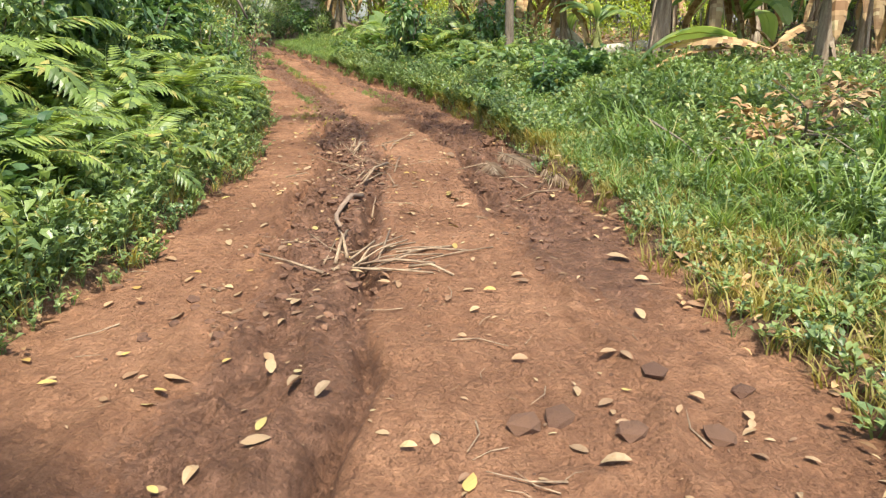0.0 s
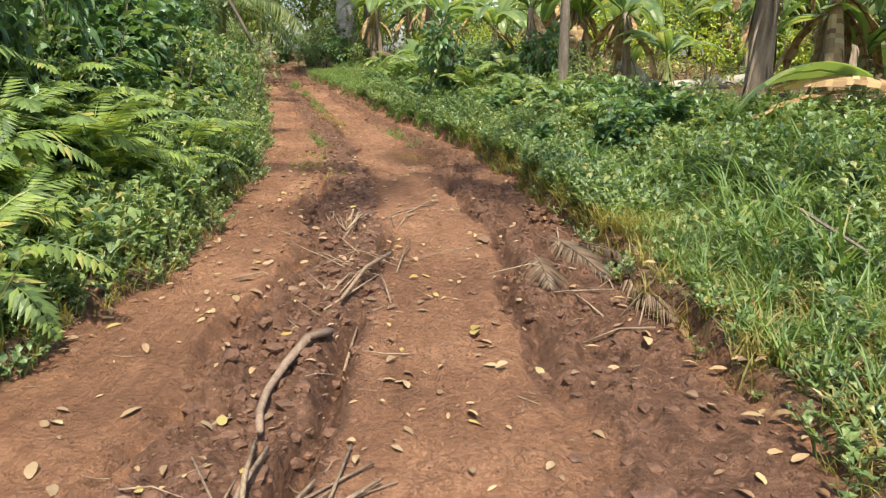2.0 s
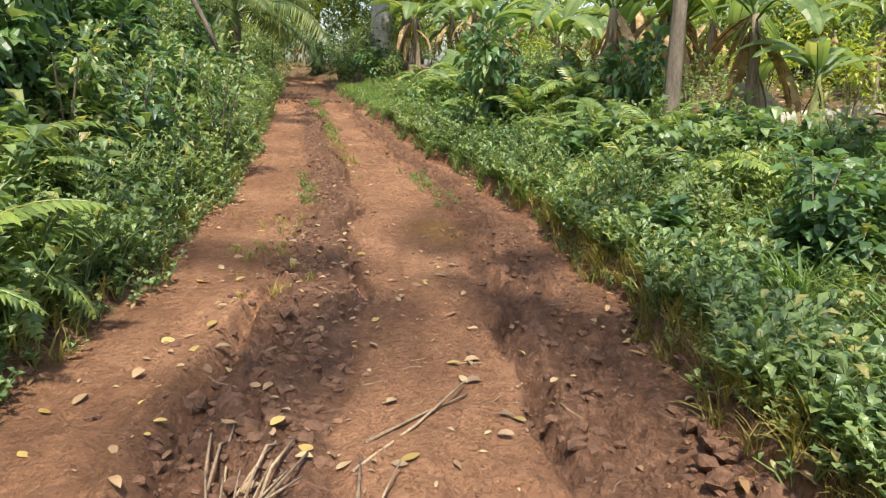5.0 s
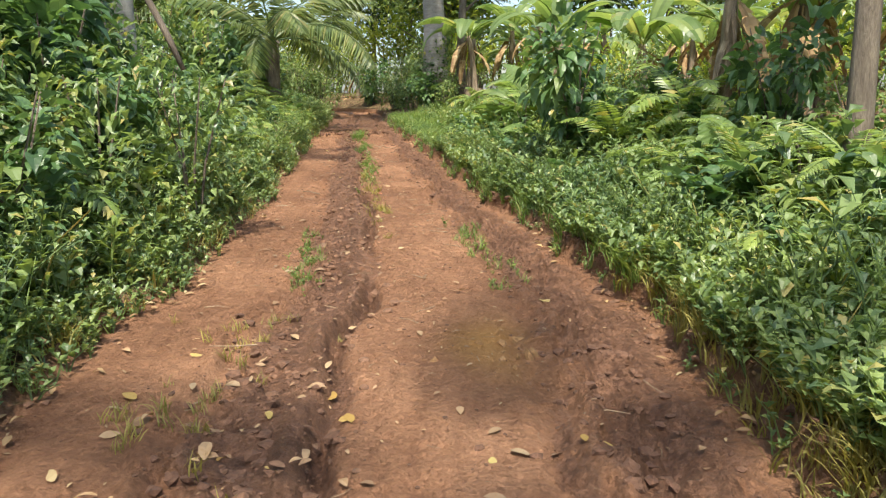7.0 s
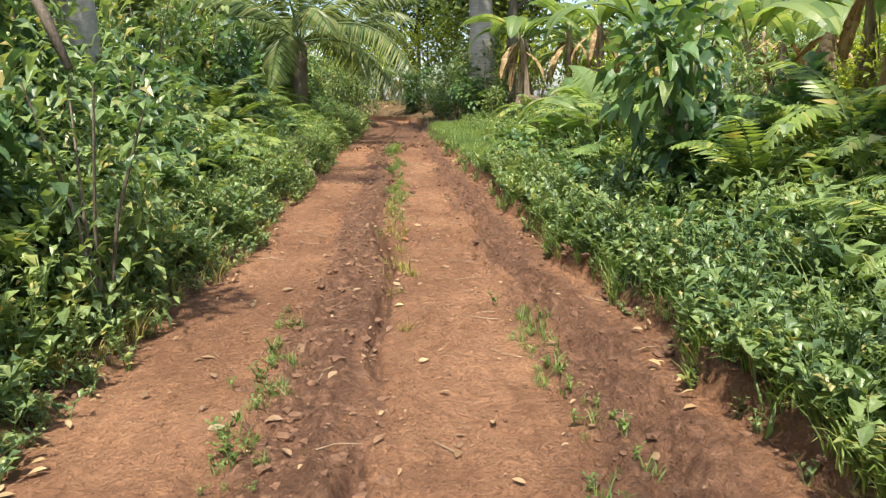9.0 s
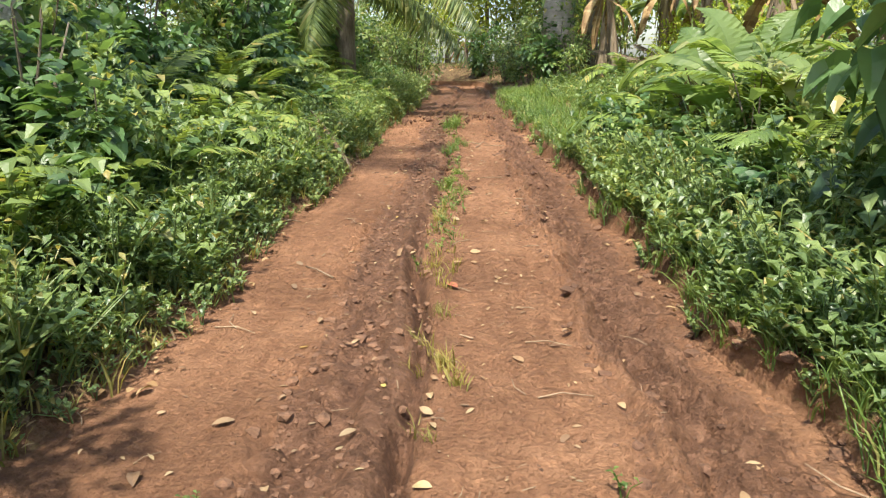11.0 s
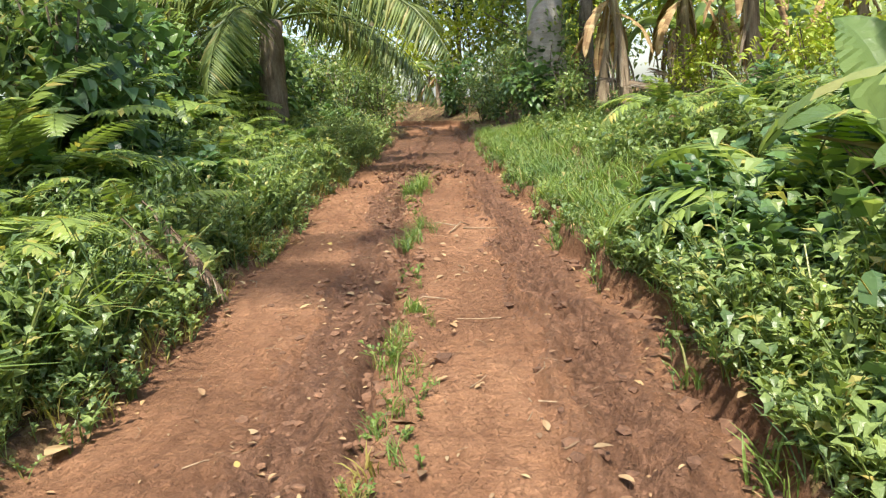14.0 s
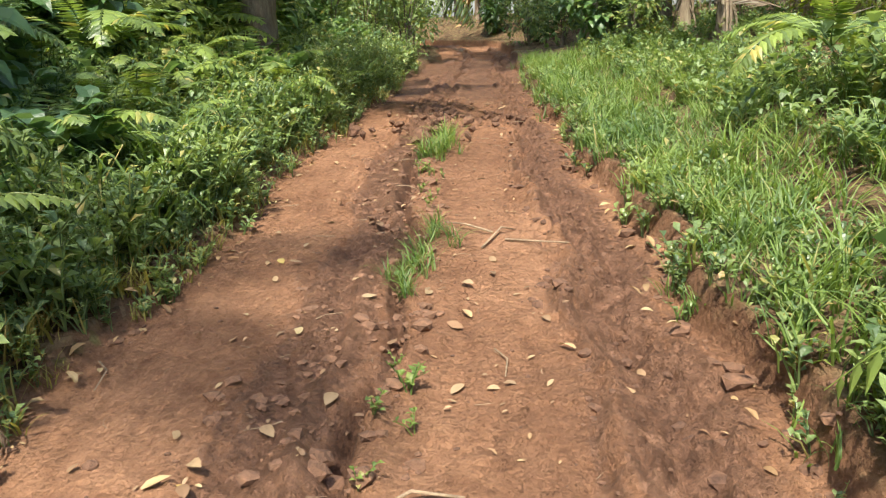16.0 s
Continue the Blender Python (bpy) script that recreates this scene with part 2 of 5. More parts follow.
    drags.inputs["Strength"].default_value, drags.inputs["Distance"].default_value = 0.6, 0.03
    links.new(streak.outputs[0], drags.inputs["Height"])
    links.new(split.outputs[0], drags.inputs["Normal"])
    lumps = nodes.new("ShaderNodeBump")
    lumps.inputs["Strength"].default_value, lumps.inputs["Distance"].default_value = 1.0, 0.09
    links.new(mid.outputs[0], lumps.inputs["Height"])
    links.new(drags.outputs[0], lumps.inputs["Normal"])
    grain = nodes.new("ShaderNodeBump")
    grain.inputs["Strength"].default_value, grain.inputs["Distance"].default_value = 0.8, 0.016
    links.new(fine.outputs[0], grain.inputs["Height"])
    links.new(lumps.outputs[0], grain.inputs["Normal"])
    pebbly = nodes.new("ShaderNodeBump")
    pebbly.invert = True
    pebbly.inputs["Strength"].default_value, pebbly.inputs["Distance"].default_value = 0.45, 0.012
    links.new(crumb.outputs["Distance"], pebbly.inputs["Height"])
    links.new(grain.outputs[0], pebbly.inputs["Normal"])
    links.new(pebbly.outputs[0], bsdf.inputs["Normal"])
    return m


EARTH = ground_material()

# ---- plan of the road ----
ROAD_Y = [-60, -8, 0, 3.4, 5, 7.5, 10, 12, 14.5, 16.5, 18, 20, 22.5, 25, 29, 33, 38, 42, 50, 70, 400]
ROAD_L = [-2.6, -2.2, -2.05, -1.94, -1.9, -1.98, -2.42, -2.85, -3.55, -4.1, -4.55, -5.3, -5.95, -6.85, -8.1, -9.25, -10.6, -12.4, -23.0, -70, -70]
ROAD_R = [1.7, 1.75, 1.7, 1.42, 1.24, 0.97, 0.56, 0.22, -0.45, -1.2, -1.8, -2.5, -3.4, -4.4, -5.85, -7.2, -8.9, -10.5, -20.0, -66, -66]
BASE_Y = [-60, 0, 16, 20, 23, 26, 30, 40, 80, 400]
BASE_Z = [0, 0, 0, 0.07, 0.17, 0.27, 0.35, 0.55, 0.9, 2.0]


def smooth_interp(y, ys, vs):
    return (np.interp(y - 0.7, ys, vs) + 2 * np.interp(y, ys, vs) + np.interp(y + 0.7, ys, vs)) / 4


def edge_l(y):
    return smooth_interp(y, ROAD_Y, ROAD_L) + 0.06 * np.sin(1.9 * y) + 0.04 * np.sin(4.7 * y + 1)


def edge_r(y):
    return smooth_interp(y, ROAD_Y, ROAD_R) + 0.05 * np.sin(2.3 * y + 2) + 0.05 * np.sin(5.3 * y)


# lattice noise, vectorised
LATTICE = np.random.default_rng(3).random((256, 256))


def value_noise(x, y):
    x0, y0 = np.floor(x).astype(int), np.floor(y).astype(int)
    fx, fy = x - x0, y - y0
    fx, fy = fx * fx * (3 - 2 * fx), fy * fy * (3 - 2 * fy)
    g = lambda i, j: LATTICE[(x0 + i) % 256, (y0 + j) % 256]
    return (g(0, 0) * (1 - fx) + g(1, 0) * fx) * (1 - fy) + (g(0, 1) * (1 - fx) + g(1, 1) * fx) * fy - 0.5


def fractal(x, y, scale, octaves=4):
    total, amp = 0, 1.0
    for k in range(octaves):
        total = total + amp * value_noise(x * scale + 17.3 * k, y * scale + 9.1 * k)
        amp, scale = amp * 0.55, scale * 2.1
    return total


def clumps(x, y, scale, seed):
    """Rounded lumps with sharp joints between them, 0 to 1."""
    x, y = x * scale, y * scale
    x0, y0 = np.floor(x).astype(int), np.floor(y).astype(int)
    near, tall = np.full(np.shape(x), 9.0), np.zeros(np.shape(x))
    for i in (-1, 0, 1):
        for j in (-1, 0, 1):
            a, b = x0 + i, y0 + j
            px = a + LATTICE[(a * 7 + seed) % 256, (b * 13) % 256]
            py = b + LATTICE[(a * 11) % 256, (b * 5 + seed) % 256]
            d = np.hypot(x - px, y - py)
            closer = d < near
            near = np.where(closer, d, near)
            tall = np.where(closer, LATTICE[(a * 3 + seed) % 256, (b * 17 + 40) % 256], tall)
    return np.clip(1 - (near / 0.75) ** 2, 0, 1) * tall ** 1.5


def step(v, a, b):
    t = np.clip((v - a) / (b - a), 0, 1)
    return t * t * (3 - 2 * t)


def bell(v, c, w):
    return np.exp(-((v - c) / w) ** 2)


def rut_depth(f, y):
    """How much of each wheel rut there is: left pair, narrow cut, right trench."""
    wander = 0.025 * np.sin(0.9 * y) + 0.015 * np.sin(2.2 * y + 1)
    deep = 0.55 + 0.45 * step(y, 4, 5) * (1 - step(y, 10, 12)) + 0.3 * step(y, 25, 27)
    left = bell(f, 0.31 + wander, 0.06) * deep
    cut = bell(f, 0.452 + wander * 0.7, 0.016) * np.clip(0.8 + 1.6 * fractal(0 * y + 3.3, y, 0.9, 3), 0.2, 1.2) * (1 - 0.2 * step(y, 12, 15))
    right = bell(f, 0.86 + wander * 0.6, 0.065) * step(y, 4.5, 6.5)
    inner = bell(f, 0.755 + wander * 0.8, 0.019) * step(y, 5, 6.5) * (1 - 0.8 * step(y, 10.5, 12.5))
    return left, cut, right, inner


def height(x, y):
    x, y = np.asarray(x, float), np.asarray(y, float)
    l, r = edge_l(y), edge_r(y)
    f = (x - l) / (r - l)
    z = np.interp(y, BASE_Y, BASE_Z)
    left, cut, right, inner = rut_depth(f, y)
    on = step(f, -0.02, 0.03) * (1 - step(f, 0.97, 1.02))
    z = z - on * (0.05 * left + 0.15 * cut + 0.07 * right + 0.15 * inner + 0.09 * bell(f, 0.255 + 0.02 * np.sin(0.9 * y), 0.016) * step(y, 4.5, 6) * (1 - step(y, 10, 11.5)))
    z = z + on * (0.035 * bell(f, 0.5, 0.035) * step(y, 16, 18) + 0.045 * bell(f, 0.405, 0.018) + 0.04 * bell(f, 0.225, 0.016) * (1 - step(y, 12, 15)) + 0.045 * bell(f, 0.795, 0.018))
    churn = np.clip(left + right + 0.6 * cut + inner, 0, 1) * on
    z = z + fractal(x, y, 0.7, 3) * 0.018 + fractal(x, y, 6, 4) * (0.026 + 0.10 * churn) + churn * 0.05 * np.abs(fractal(x * 1.3 + 5, y * 0.8, 11, 2)) + (0.3 + churn) * 0.06 * np.maximum(fractal(x * 1.6, y * 0.6, 9, 2), 0) * on
    rub = clumps(x + 0.03 * np.sin(9 * y), y, 8.0, 3)
    z = z + on * ((0.006 + 0.055 * churn) * rub + (0.006 + 0.02 * churn) * clumps(x, y * 0.8, 19.0, 90))
    dl, dr = np.maximum(l - x, 0), np.maximum(x - r, 0)
    # cut banks and rising ground on both sides
    z = z + 0.10 * step(dl, 0.0, 0.12) + 0.55 * step(dl, 0.3, 2.6) + 0.35 * step(dl, 2, 8)
    lip = 0.05 + 0.13 * step(y, 4, 7)
    z = z + lip * step(dr, 0.0, 0.07) + (0.12 + 0.3 * step(y, 5, 12)) * step(dr, 0.3, 3.0) + 0.2 * step(dr, 3, 9)
    z = z + np.minimum(dl + dr, 1) * fractal(x, y, 1.3, 3) * 0.12
    return z


def ground_z(x, y):
    return float(height(np.array([x]), np.array([y]))[0])


def mesh_from(name, verts, tris, smooth=False):
    me = bpy.data.meshes.new(name)
    verts, tris = np.asarray(verts, np.float32), np.asarray(tris, np.int32)
    n = tris.shape[1]
    me.vertices.add(len(verts))
    me.vertices.foreach_set("co", verts.ravel())
    me.loops.add(tris.size)
    me.loops.foreach_set("vertex_index", tris.ravel())
    me.polygons.add(len(tris))
    me.polygons.foreach_set("loop_start", np.arange(0, tris.size, n, dtype=np.int32))
    me.polygons.foreach_set("use_smooth", np.full(len(tris), smooth))
    me.update(calc_edges=True)
    return me


def build_ground():
    ys = np.concatenate([[-60, -30, -15, -8, -4], np.arange(-1, 1, 0.06), np.arange(1, 30, 0.021), np.arange(30, 34, 0.08), np.arange(34, 60, 0.4), [65, 72, 80, 95, 120, 160, 230, 400]])
    fs = np.arange(-0.06, 1.0601, 0.0064)
    out = np.array([0.05, 0.12, 0.25, 0.45, 0.7, 1.0, 1.4, 1.9, 2.5, 3.2, 4, 5, 6.5, 8.5, 11, 15, 22, 35, 60, 120, 300])
    cols = len(fs) + 2 * len(out)
    L, R = edge_l(ys), edge_r(ys)
    W = R - L
    X = np.empty((len(ys), cols))
    X[:, :len(out)] = (L - 0.06 * W)[:, None] - out[::-1][None]
    X[:, len(out):len(out) + len(fs)] = L[:, None] + fs[None] * W[:, None]
    X[:, len(out) + len(fs):] = (R + 0.06 * W)[:, None] + out[None]
    Y = np.repeat(ys[:, None], cols, 1)
    Z = height(X, Y)
    idx = np.arange(len(ys) * cols).reshape(len(ys), cols)
    quads = np.stack([idx[:-1, :-1], idx[:-1, 1:], idx[1:, 1:], idx[1:, :-1]], -1).reshape(-1, 4)
    me = mesh_from("ground", np.stack([X, Y, Z], -1).reshape(-1, 3), quads, True)
    F = (X - L[:, None]) / W[:, None]
    left, cut, right, inner = rut_depth(F, Y)
    wet = np.clip(bell(F, 0.365, 0.115) * (0.75 + 0.25 * step(Y, 3, 4)) + 0.7 * cut + 0.95 * bell(F, 0.88, 0.125) * step(Y, 2.6, 4.5) + inner, 0, 1)
    wet = wet * (0.72 + 0.28 * (1 - step(Y, 10, 12)))
    wet = np.maximum(wet, 0.85 * step(Y, 28, 31) * (1 - step(Y, 36, 38)))
    lane = np.clip(bell(F, 0.57, 0.035) + bell(F, 0.69, 0.035) + bell(F, 0.34, 0.04) + bell(F, 0.87, 0.04), 0, 1)
    off = np.clip(np.maximum((0.02 - F) * W[:, None] / 0.3, (F - 0.985) * W[:, None] / 0.28), 0, 1)
    for name, data in (("wet", wet), ("lane", lane), ("off", off), ("across", F * 3), ("along", Y), ("ochre", 0.75 * bell(F, 0.69, 0.06) * bell(Y, 12.8, 0.4))):
        at = me.attributes.new(name, "FLOAT", "POINT")
        at.data.foreach_set("value", data.astype(np.float32).ravel())
    me.materials.append(EARTH)
    return tagged(new("ground", me), "rutted red earth track between leaf-littered verges", "ground", kind="structure")


build_ground()


# ---- shapes ----
def part(name, me, mat, parent=None, m=None, label=""):
    if not me.materials:
        me.materials.append(mat)
    ob = new(name, me)
    ob.parent = parent
    if m is not None:
        ob.matrix_basis = m
    return tagged(ob, label)


def join(*pieces):
    vs, fs, n = [], [], 0
    for v, f in pieces:
        vs.append(v)
        fs.append(f + n)
        n += len(v)
    return np.concatenate(vs), np.concatenate(fs)


def blade(length, width, n, profile, a0=0.0, a1=0.0, fold=0.2, twist=0.0):
    """A leaf blade along +y whose rise turns from a0 to a1 degrees; profile gives its width along it."""
    t = np.linspace(0, 1, n + 1)
    ang = np.radians(a0 + (a1 - a0) * t)
    d = length / n
    y = np.concatenate([[0], np.cumsum(np.cos(ang[:-1]) * d)])
    z = np.concatenate([[0], np.cumsum(np.sin(ang[:-1]) * d)])
    w = width / 2 * np.array([profile(s) for s in t])
    tw = np.radians(twist) * t
    c = np.stack([np.zeros(n + 1), y, z], 1)
    nrm = np.stack([np.zeros(n + 1), -np.sin(ang), np.cos(ang)], 1)
    side = np.stack([np.cos(tw), np.zeros(n + 1), np.sin(tw)], 1)
    lft, rgt = c - side * w[:, None] + nrm * (fold * w)[:, None], c + side * w[:, None] + nrm * (fold * w)[:, None]
    v = np.stack([lft, c, rgt], 1).reshape(-1, 3)
    f = []
    for i in range(n):
        a, b = 3 * i, 3 * i + 3
        for k in (0, 1):
            f += [(a + k, a + k + 1, b + k + 1), (a + k, b + k + 1, b + k)]
    return v, np.array(f)


def oval(s):
    return math.sin(math.pi * min(1, 0.04 + 0.96 * s)) ** 0.7 * (1.12 - 0.35 * s)


def heart(s):
    return (1 - s) ** 0.75 * 1.1 if s > 0.12 else 0.75


def lance(s):
    return max(0.0, (1 - s)) ** 0.8 * (0.55 + 0.45 * min(1, 6 * s))


def turned(vf, m):
    v, f = vf
    r, t = np.array(m.to_3x3()), np.array(m.translation)
    return v @ r.T + t, f


def tube(points, radii, sides=7, wobble=0.0, gen=None):
    pts = np.asarray(points, float)
    k = len(pts)
    tang = np.gradient(pts, axis=0)
    tang /= np.linalg.norm(tang, axis=1)[:, None] + 1e-9
    ref = np.array([0.0, 1.0, 0.13]) if abs(tang[0][2]) > 0.6 else np.array([0.0, 0.05, 1.0])
    u = np.cross(tang, ref)
    u /= np.linalg.norm(u, axis=1)[:, None]
    w = np.cross(tang, u)
    ang = np.linspace(0, 2 * np.pi, sides, endpoint=False)
    rr = np.asarray(radii, float)[:, None] * np.ones((1, sides))
    if wobble:
        rr = rr * (1 + wobble * ((gen or rng).random((k, sides)) - 0.5))
    v = pts[:, None] + (u[:, None] * np.cos(ang)[None, :, None] + w[:, None] * np.sin(ang)[None, :, None]) * rr[..., None]
    v = np.concatenate([v.reshape(-1, 3), pts[:1], pts[-1:]])
    f = []
    for i in range(k - 1):
        for j in range(sides):
            a, b = i * sides + j, i * sides + (j + 1) % sides
            f += [(a, b, b + sides), (a, b + sides, a + sides)]
    for j in range(sides):
        f += [(k * sides, (j + 1) % sides, j), (k * sides + 1, (k - 1) * sides + j, (k - 1) * sides + (j + 1) % sides)]
    return v, np.array(f)


def pinna(length, width, droop):
    v = np.array([(0, 0, 0), (-width / 2, length * 0.3, -0.25 * droop * length), (0, length * 0.45, 0.05 * length - 0.4 * droop * length),
                  (width / 2, length * 0.3, -0.25 * droop * length), (0, length, -droop * length)])
    return v, np.array([(0, 2, 1), (0, 3, 2), (1, 2, 4), (2, 3, 4)])


def feather(length, pairs, reach, width, a0, a1, droop, seed, stem=0.006, bare=0.12, sweep=68, ragged=0.12):
    """A pinnate frond along +y: a curved rachis with paired leaflets."""
    g = np.random.default_rng(seed)
    n = 9
    t = np.linspace(0, 1, n + 1)
    ang = np.radians(a0 + (a1 - a0) * t)
    d = length / n
    pts = np.stack([0.03 * length * np.sin(2.2 * t) * (g.random() - 0.5) * 2, np.concatenate([[0], np.cumsum(np.cos(ang[:-1]) * d)]),
                    np.concatenate([[0], np.cumsum(np.sin(ang[:-1]) * d)])], 1)
    pieces = [tube(pts, stem * (1.15 - t), 4)]
    for i in range(pairs):
        s = bare + (1 - bare) * i / pairs
        p = np.array([np.interp(s, t, pts[:, k]) for k in range(3)])
        rise = math.degrees(np.interp(s, t, ang))
        size = reach * (math.sin(math.pi * min(1, 0.22 + 0.78 * (s - bare) / (1 - bare))) ** 0.75 + 0.05) * (1 - ragged * g.random())
        for sgn in (-1, 1):
            m = pose(*p, rise, 0, 0) @ pose(0, 0, 0, 6 * (g.random() - 0.5) - 5, 0, -sgn * (sweep - 22 * s + 8 * (g.random() - 0.5)))
            pieces.append(turned(pinna(size, width * (0.75 + 0.4 * size / reach), droop * (0.6 + 0.8 * g.random())), m))
    return join(*pieces)


def scatter(name, template_list, xyz, yaw, scale, tilt, mat, label, category, lean=None):
    """One joined mesh of many small plants; template_list holds (verts, tris)."""
    vs, fs, n = [], [], 0
    pick = rng.integers(0, len(template_list), len(xyz))
    for i in range(len(xyz)):
        v, f = template_list[pick[i]]
        c, s = math.cos(yaw[i]), math.sin(yaw[i])
        ct, st = math.cos(tilt[i]), math.sin(tilt[i])
        r = np.array([(c, -s, 0), (s, c, 0), (0, 0, 1)]) @ np.array([(1, 0, 0), (0, ct, -st), (0, st, ct)])
        vs.append((v * scale[i]) @ r.T + xyz[i])
        fs.append(f + n)
        n += len(v)
    me = mesh_from(name, np.concatenate(vs), np.concatenate(fs))
    me.materials.append(mat)
    return tagged(new(name, me), label, category, kind="stuff")


# ---- plant templates ----
def herb(seed, leaves=26, size=0.075, tall=0.32, shape=oval, wide=0.6, spread=0.16):
    """A low leafy herb: a few stems with leaves all along them."""
    g = np.random.default_rng(seed)
    pieces = []
    stems = max(3, leaves // 8)
    for s in range(stems):
        az, out, top = g.random() * 6.28, spread * (0.3 + g.random()), tall * (0.6 + 0.5 * g.random())
        tip = np.array([math.cos(az) * out, math.sin(az) * out, top])
        pieces.append(tube([(0, 0, -0.03), tip * (0.4, 0.4, 0.55), tip], [0.004, 0.003, 0.002], 3))
        for k in range(leaves // stems):
            u = 0.25 + 0.75 * (k + g.random()) / (leaves / stems)
            p = tip * (u * u, u * u, u) * (1, 1, 1)
            L = size * (0.7 + 0.6 * g.random())
            m = pose(*p, 25 * g.random() - 5, 30 * (g.random() - 0.5), 360 * g.random())
            pieces.append(turned(blade(L, L * wide, 2 if shape is oval else 3, (lambda q: (0.12, 1.0, 0.0)[round(q * 2)]) if shape is oval else shape, 35, -35, 0.25), m))
    return join(*pieces)


def grass_tuft(seed, blades=14, tall=0.35, width=0.011, spread=0.1, bend=95):
    g = np.random.default_rng(seed)
    pieces = []
    for k in range(blades):
        L = tall * (0.55 + 0.7 * g.random())
        m = pose((g.random() - 0.5) * spread, (g.random() - 0.5) * spread, -0.02, 0, 0, 360 * g.random())
        a0 = 60 + 28 * g.random()
        v, f = blade(L, width * (0.7 + 0.7 * g.random()), 3, lambda q: (0.8, 1.0, 0.7, 0.02)[round(q * 3)], a0, a0 - bend * (0.5 + 0.6 * g.random()), 0.3)
        pieces.append(turned((v, f), m))
    return join(*pieces)


HERBS = [herb(k) for k in range(5)]
HERBS_BIG = [herb(20 + k, 24, 0.13, 0.5, oval, 0.55, 0.26) for k in range(4)]
HEARTS = [herb(40 + k, 24, 0.12, 0.32, heart, 0.95, 0.26) for k in range(4)]
TINY = [herb(60 + k, 16, 0.04, 0.12, oval, 0.6, 0.09) for k in range(4)]
TUFTS = [grass_tuft(k) for k in range(5)]
TUFTS_LONG = [grass_tuft(10 + k, 12, 0.62, 0.016, 0.12, 120) for k in range(4)]
TUFTS_LOW = [grass_tuft(30 + k, 12, 0.15, 0.008, 0.1, 80) for k in range(4)]


def side_points(count, y0, y1, side, d0, d1, power=1.0):
    """Ground places beside the road: side -1 is west, 1 is east; d runs out from the road's edge."""
    y = y0 + (y1 - y0) * rng.random(count)
    d = d0 + (d1 - d0) * rng.random(count) ** power
    x = np.where(side < 0, edge_l(y) - d, edge_r(y) + d)
    return np.stack([x, y, height(x, y)], 1), d


def random_turn(n):
    return rng.random(n) * 6.283


def scatter_side(name, templates, count, y0, y1, side, d0, d1, mat, label, category, s0=0.7, s1=1.3, lift=0.0, power=1.0, clump=0.0):
    p, d = side_points(count, y0, y1, side, d0, d1, power)
    keep = np.ones(len(p), bool)
    if clump:
        keep = fractal(p[:, 0] + 31, p[:, 1], 0.8, 3) > clump - 0.5
    p, d = p[keep], d[keep]
    p[:, 2] += lift * rng.random(len(p))
    return scatter(name, templates, p, random_turn(len(p)), s0 + (s1 - s0) * rng.random(len(p)), 0.5 * (rng.random(len(p)) - 0.5), mat, label, category)

# ---- tall plants, each a thing with its parts ----
def banana_leaf(seed, length=1.9, width=0.5, a0=60, a1=-50, torn=0.5):
    """A banana blade: a midrib and many cross strips, some torn apart and sagging."""
    g = np.random.default_rng(seed)
    n = 22
    t = np.linspace(0, 1, n + 1)
    ang = np.radians(a0 + (a1 - a0) * t ** 1.2)
    d = length / n
    c = np.stack([0 * t, np.concatenate([[0], np.cumsum(np.cos(ang[:-1]) * d)]), np.concatenate([[0], np.cumsum(np.sin(ang[:-1]) * d)])], 1)
    w = np.array([0 if s < 0.12 else width / 2 * math.sin(math.pi * (0.08 + 0.92 * (s - 0.12) / 0.88)) ** 0.5 for s in t])
    nrm = np.stack([0 * t, -np.sin(ang), np.cos(ang)], 1)
    fwd = np.stack([0 * t, np.cos(ang), np.sin(ang)], 1)
    v, f = [], []
    for sgn in (-1, 1):
        sag, run = 0.15, 0
        start = None
        for i in range(2, n + 1):
            tear = start is None or (g.random() < torn and run > 0)
            if tear:
                sag, run = 0.1 + 0.55 * g.random() * torn, 0
            rows = []
            for j in (i - 1, i):
                jj = j if j == i or not tear else j
                inner = c[j]
                mid = c[j] + np.array([sgn, 0, 0]) * w[j] * 0.55 + nrm[j] * w[j] * (0.16 - 0.35 * sag)
                far = c[j] + np.array([sgn, 0, 0]) * w[j] * (1 - 0.18 * sag) + nrm[j] * w[j] * (0.1 - 1.0 * sag) + fwd[j] * w[j] * 0.18
                rows.append((inner, mid, far))
            if tear:
                start = len(v)
                v += list(rows[0])
            k = len(v)
            v += list(rows[1])
            p = k - 3
            f += [(p, p + 1, k + 1), (p, k + 1, k), (p + 1, p + 2, k + 2), (p + 1, k + 2, k + 1)]
            run += 1
    rib = tube(c[::3] - nrm[::3] * 0.008, np.linspace(0.018, 0.004, len(c[::3])) * length / 1.9, 5)
    return join((np.array(v), np.array(f)), rib)


BANANA_LEAVES = [mesh_from("banana_leaf", *banana_leaf(k, 1.7 + 0.12 * k, 0.46 + 0.03 * (k % 3), 66 - 5 * k, -30 - 14 * k, (0.2, 0.5, 0.35, 0.65, 0.1)[k])) for k in range(5)]
DEAD_LEAVES = [mesh_from("dead_leaf", *banana_leaf(30 + k, 1.3, 0.2, -20 - 20 * k, -88, 0.8)) for k in range(3)]


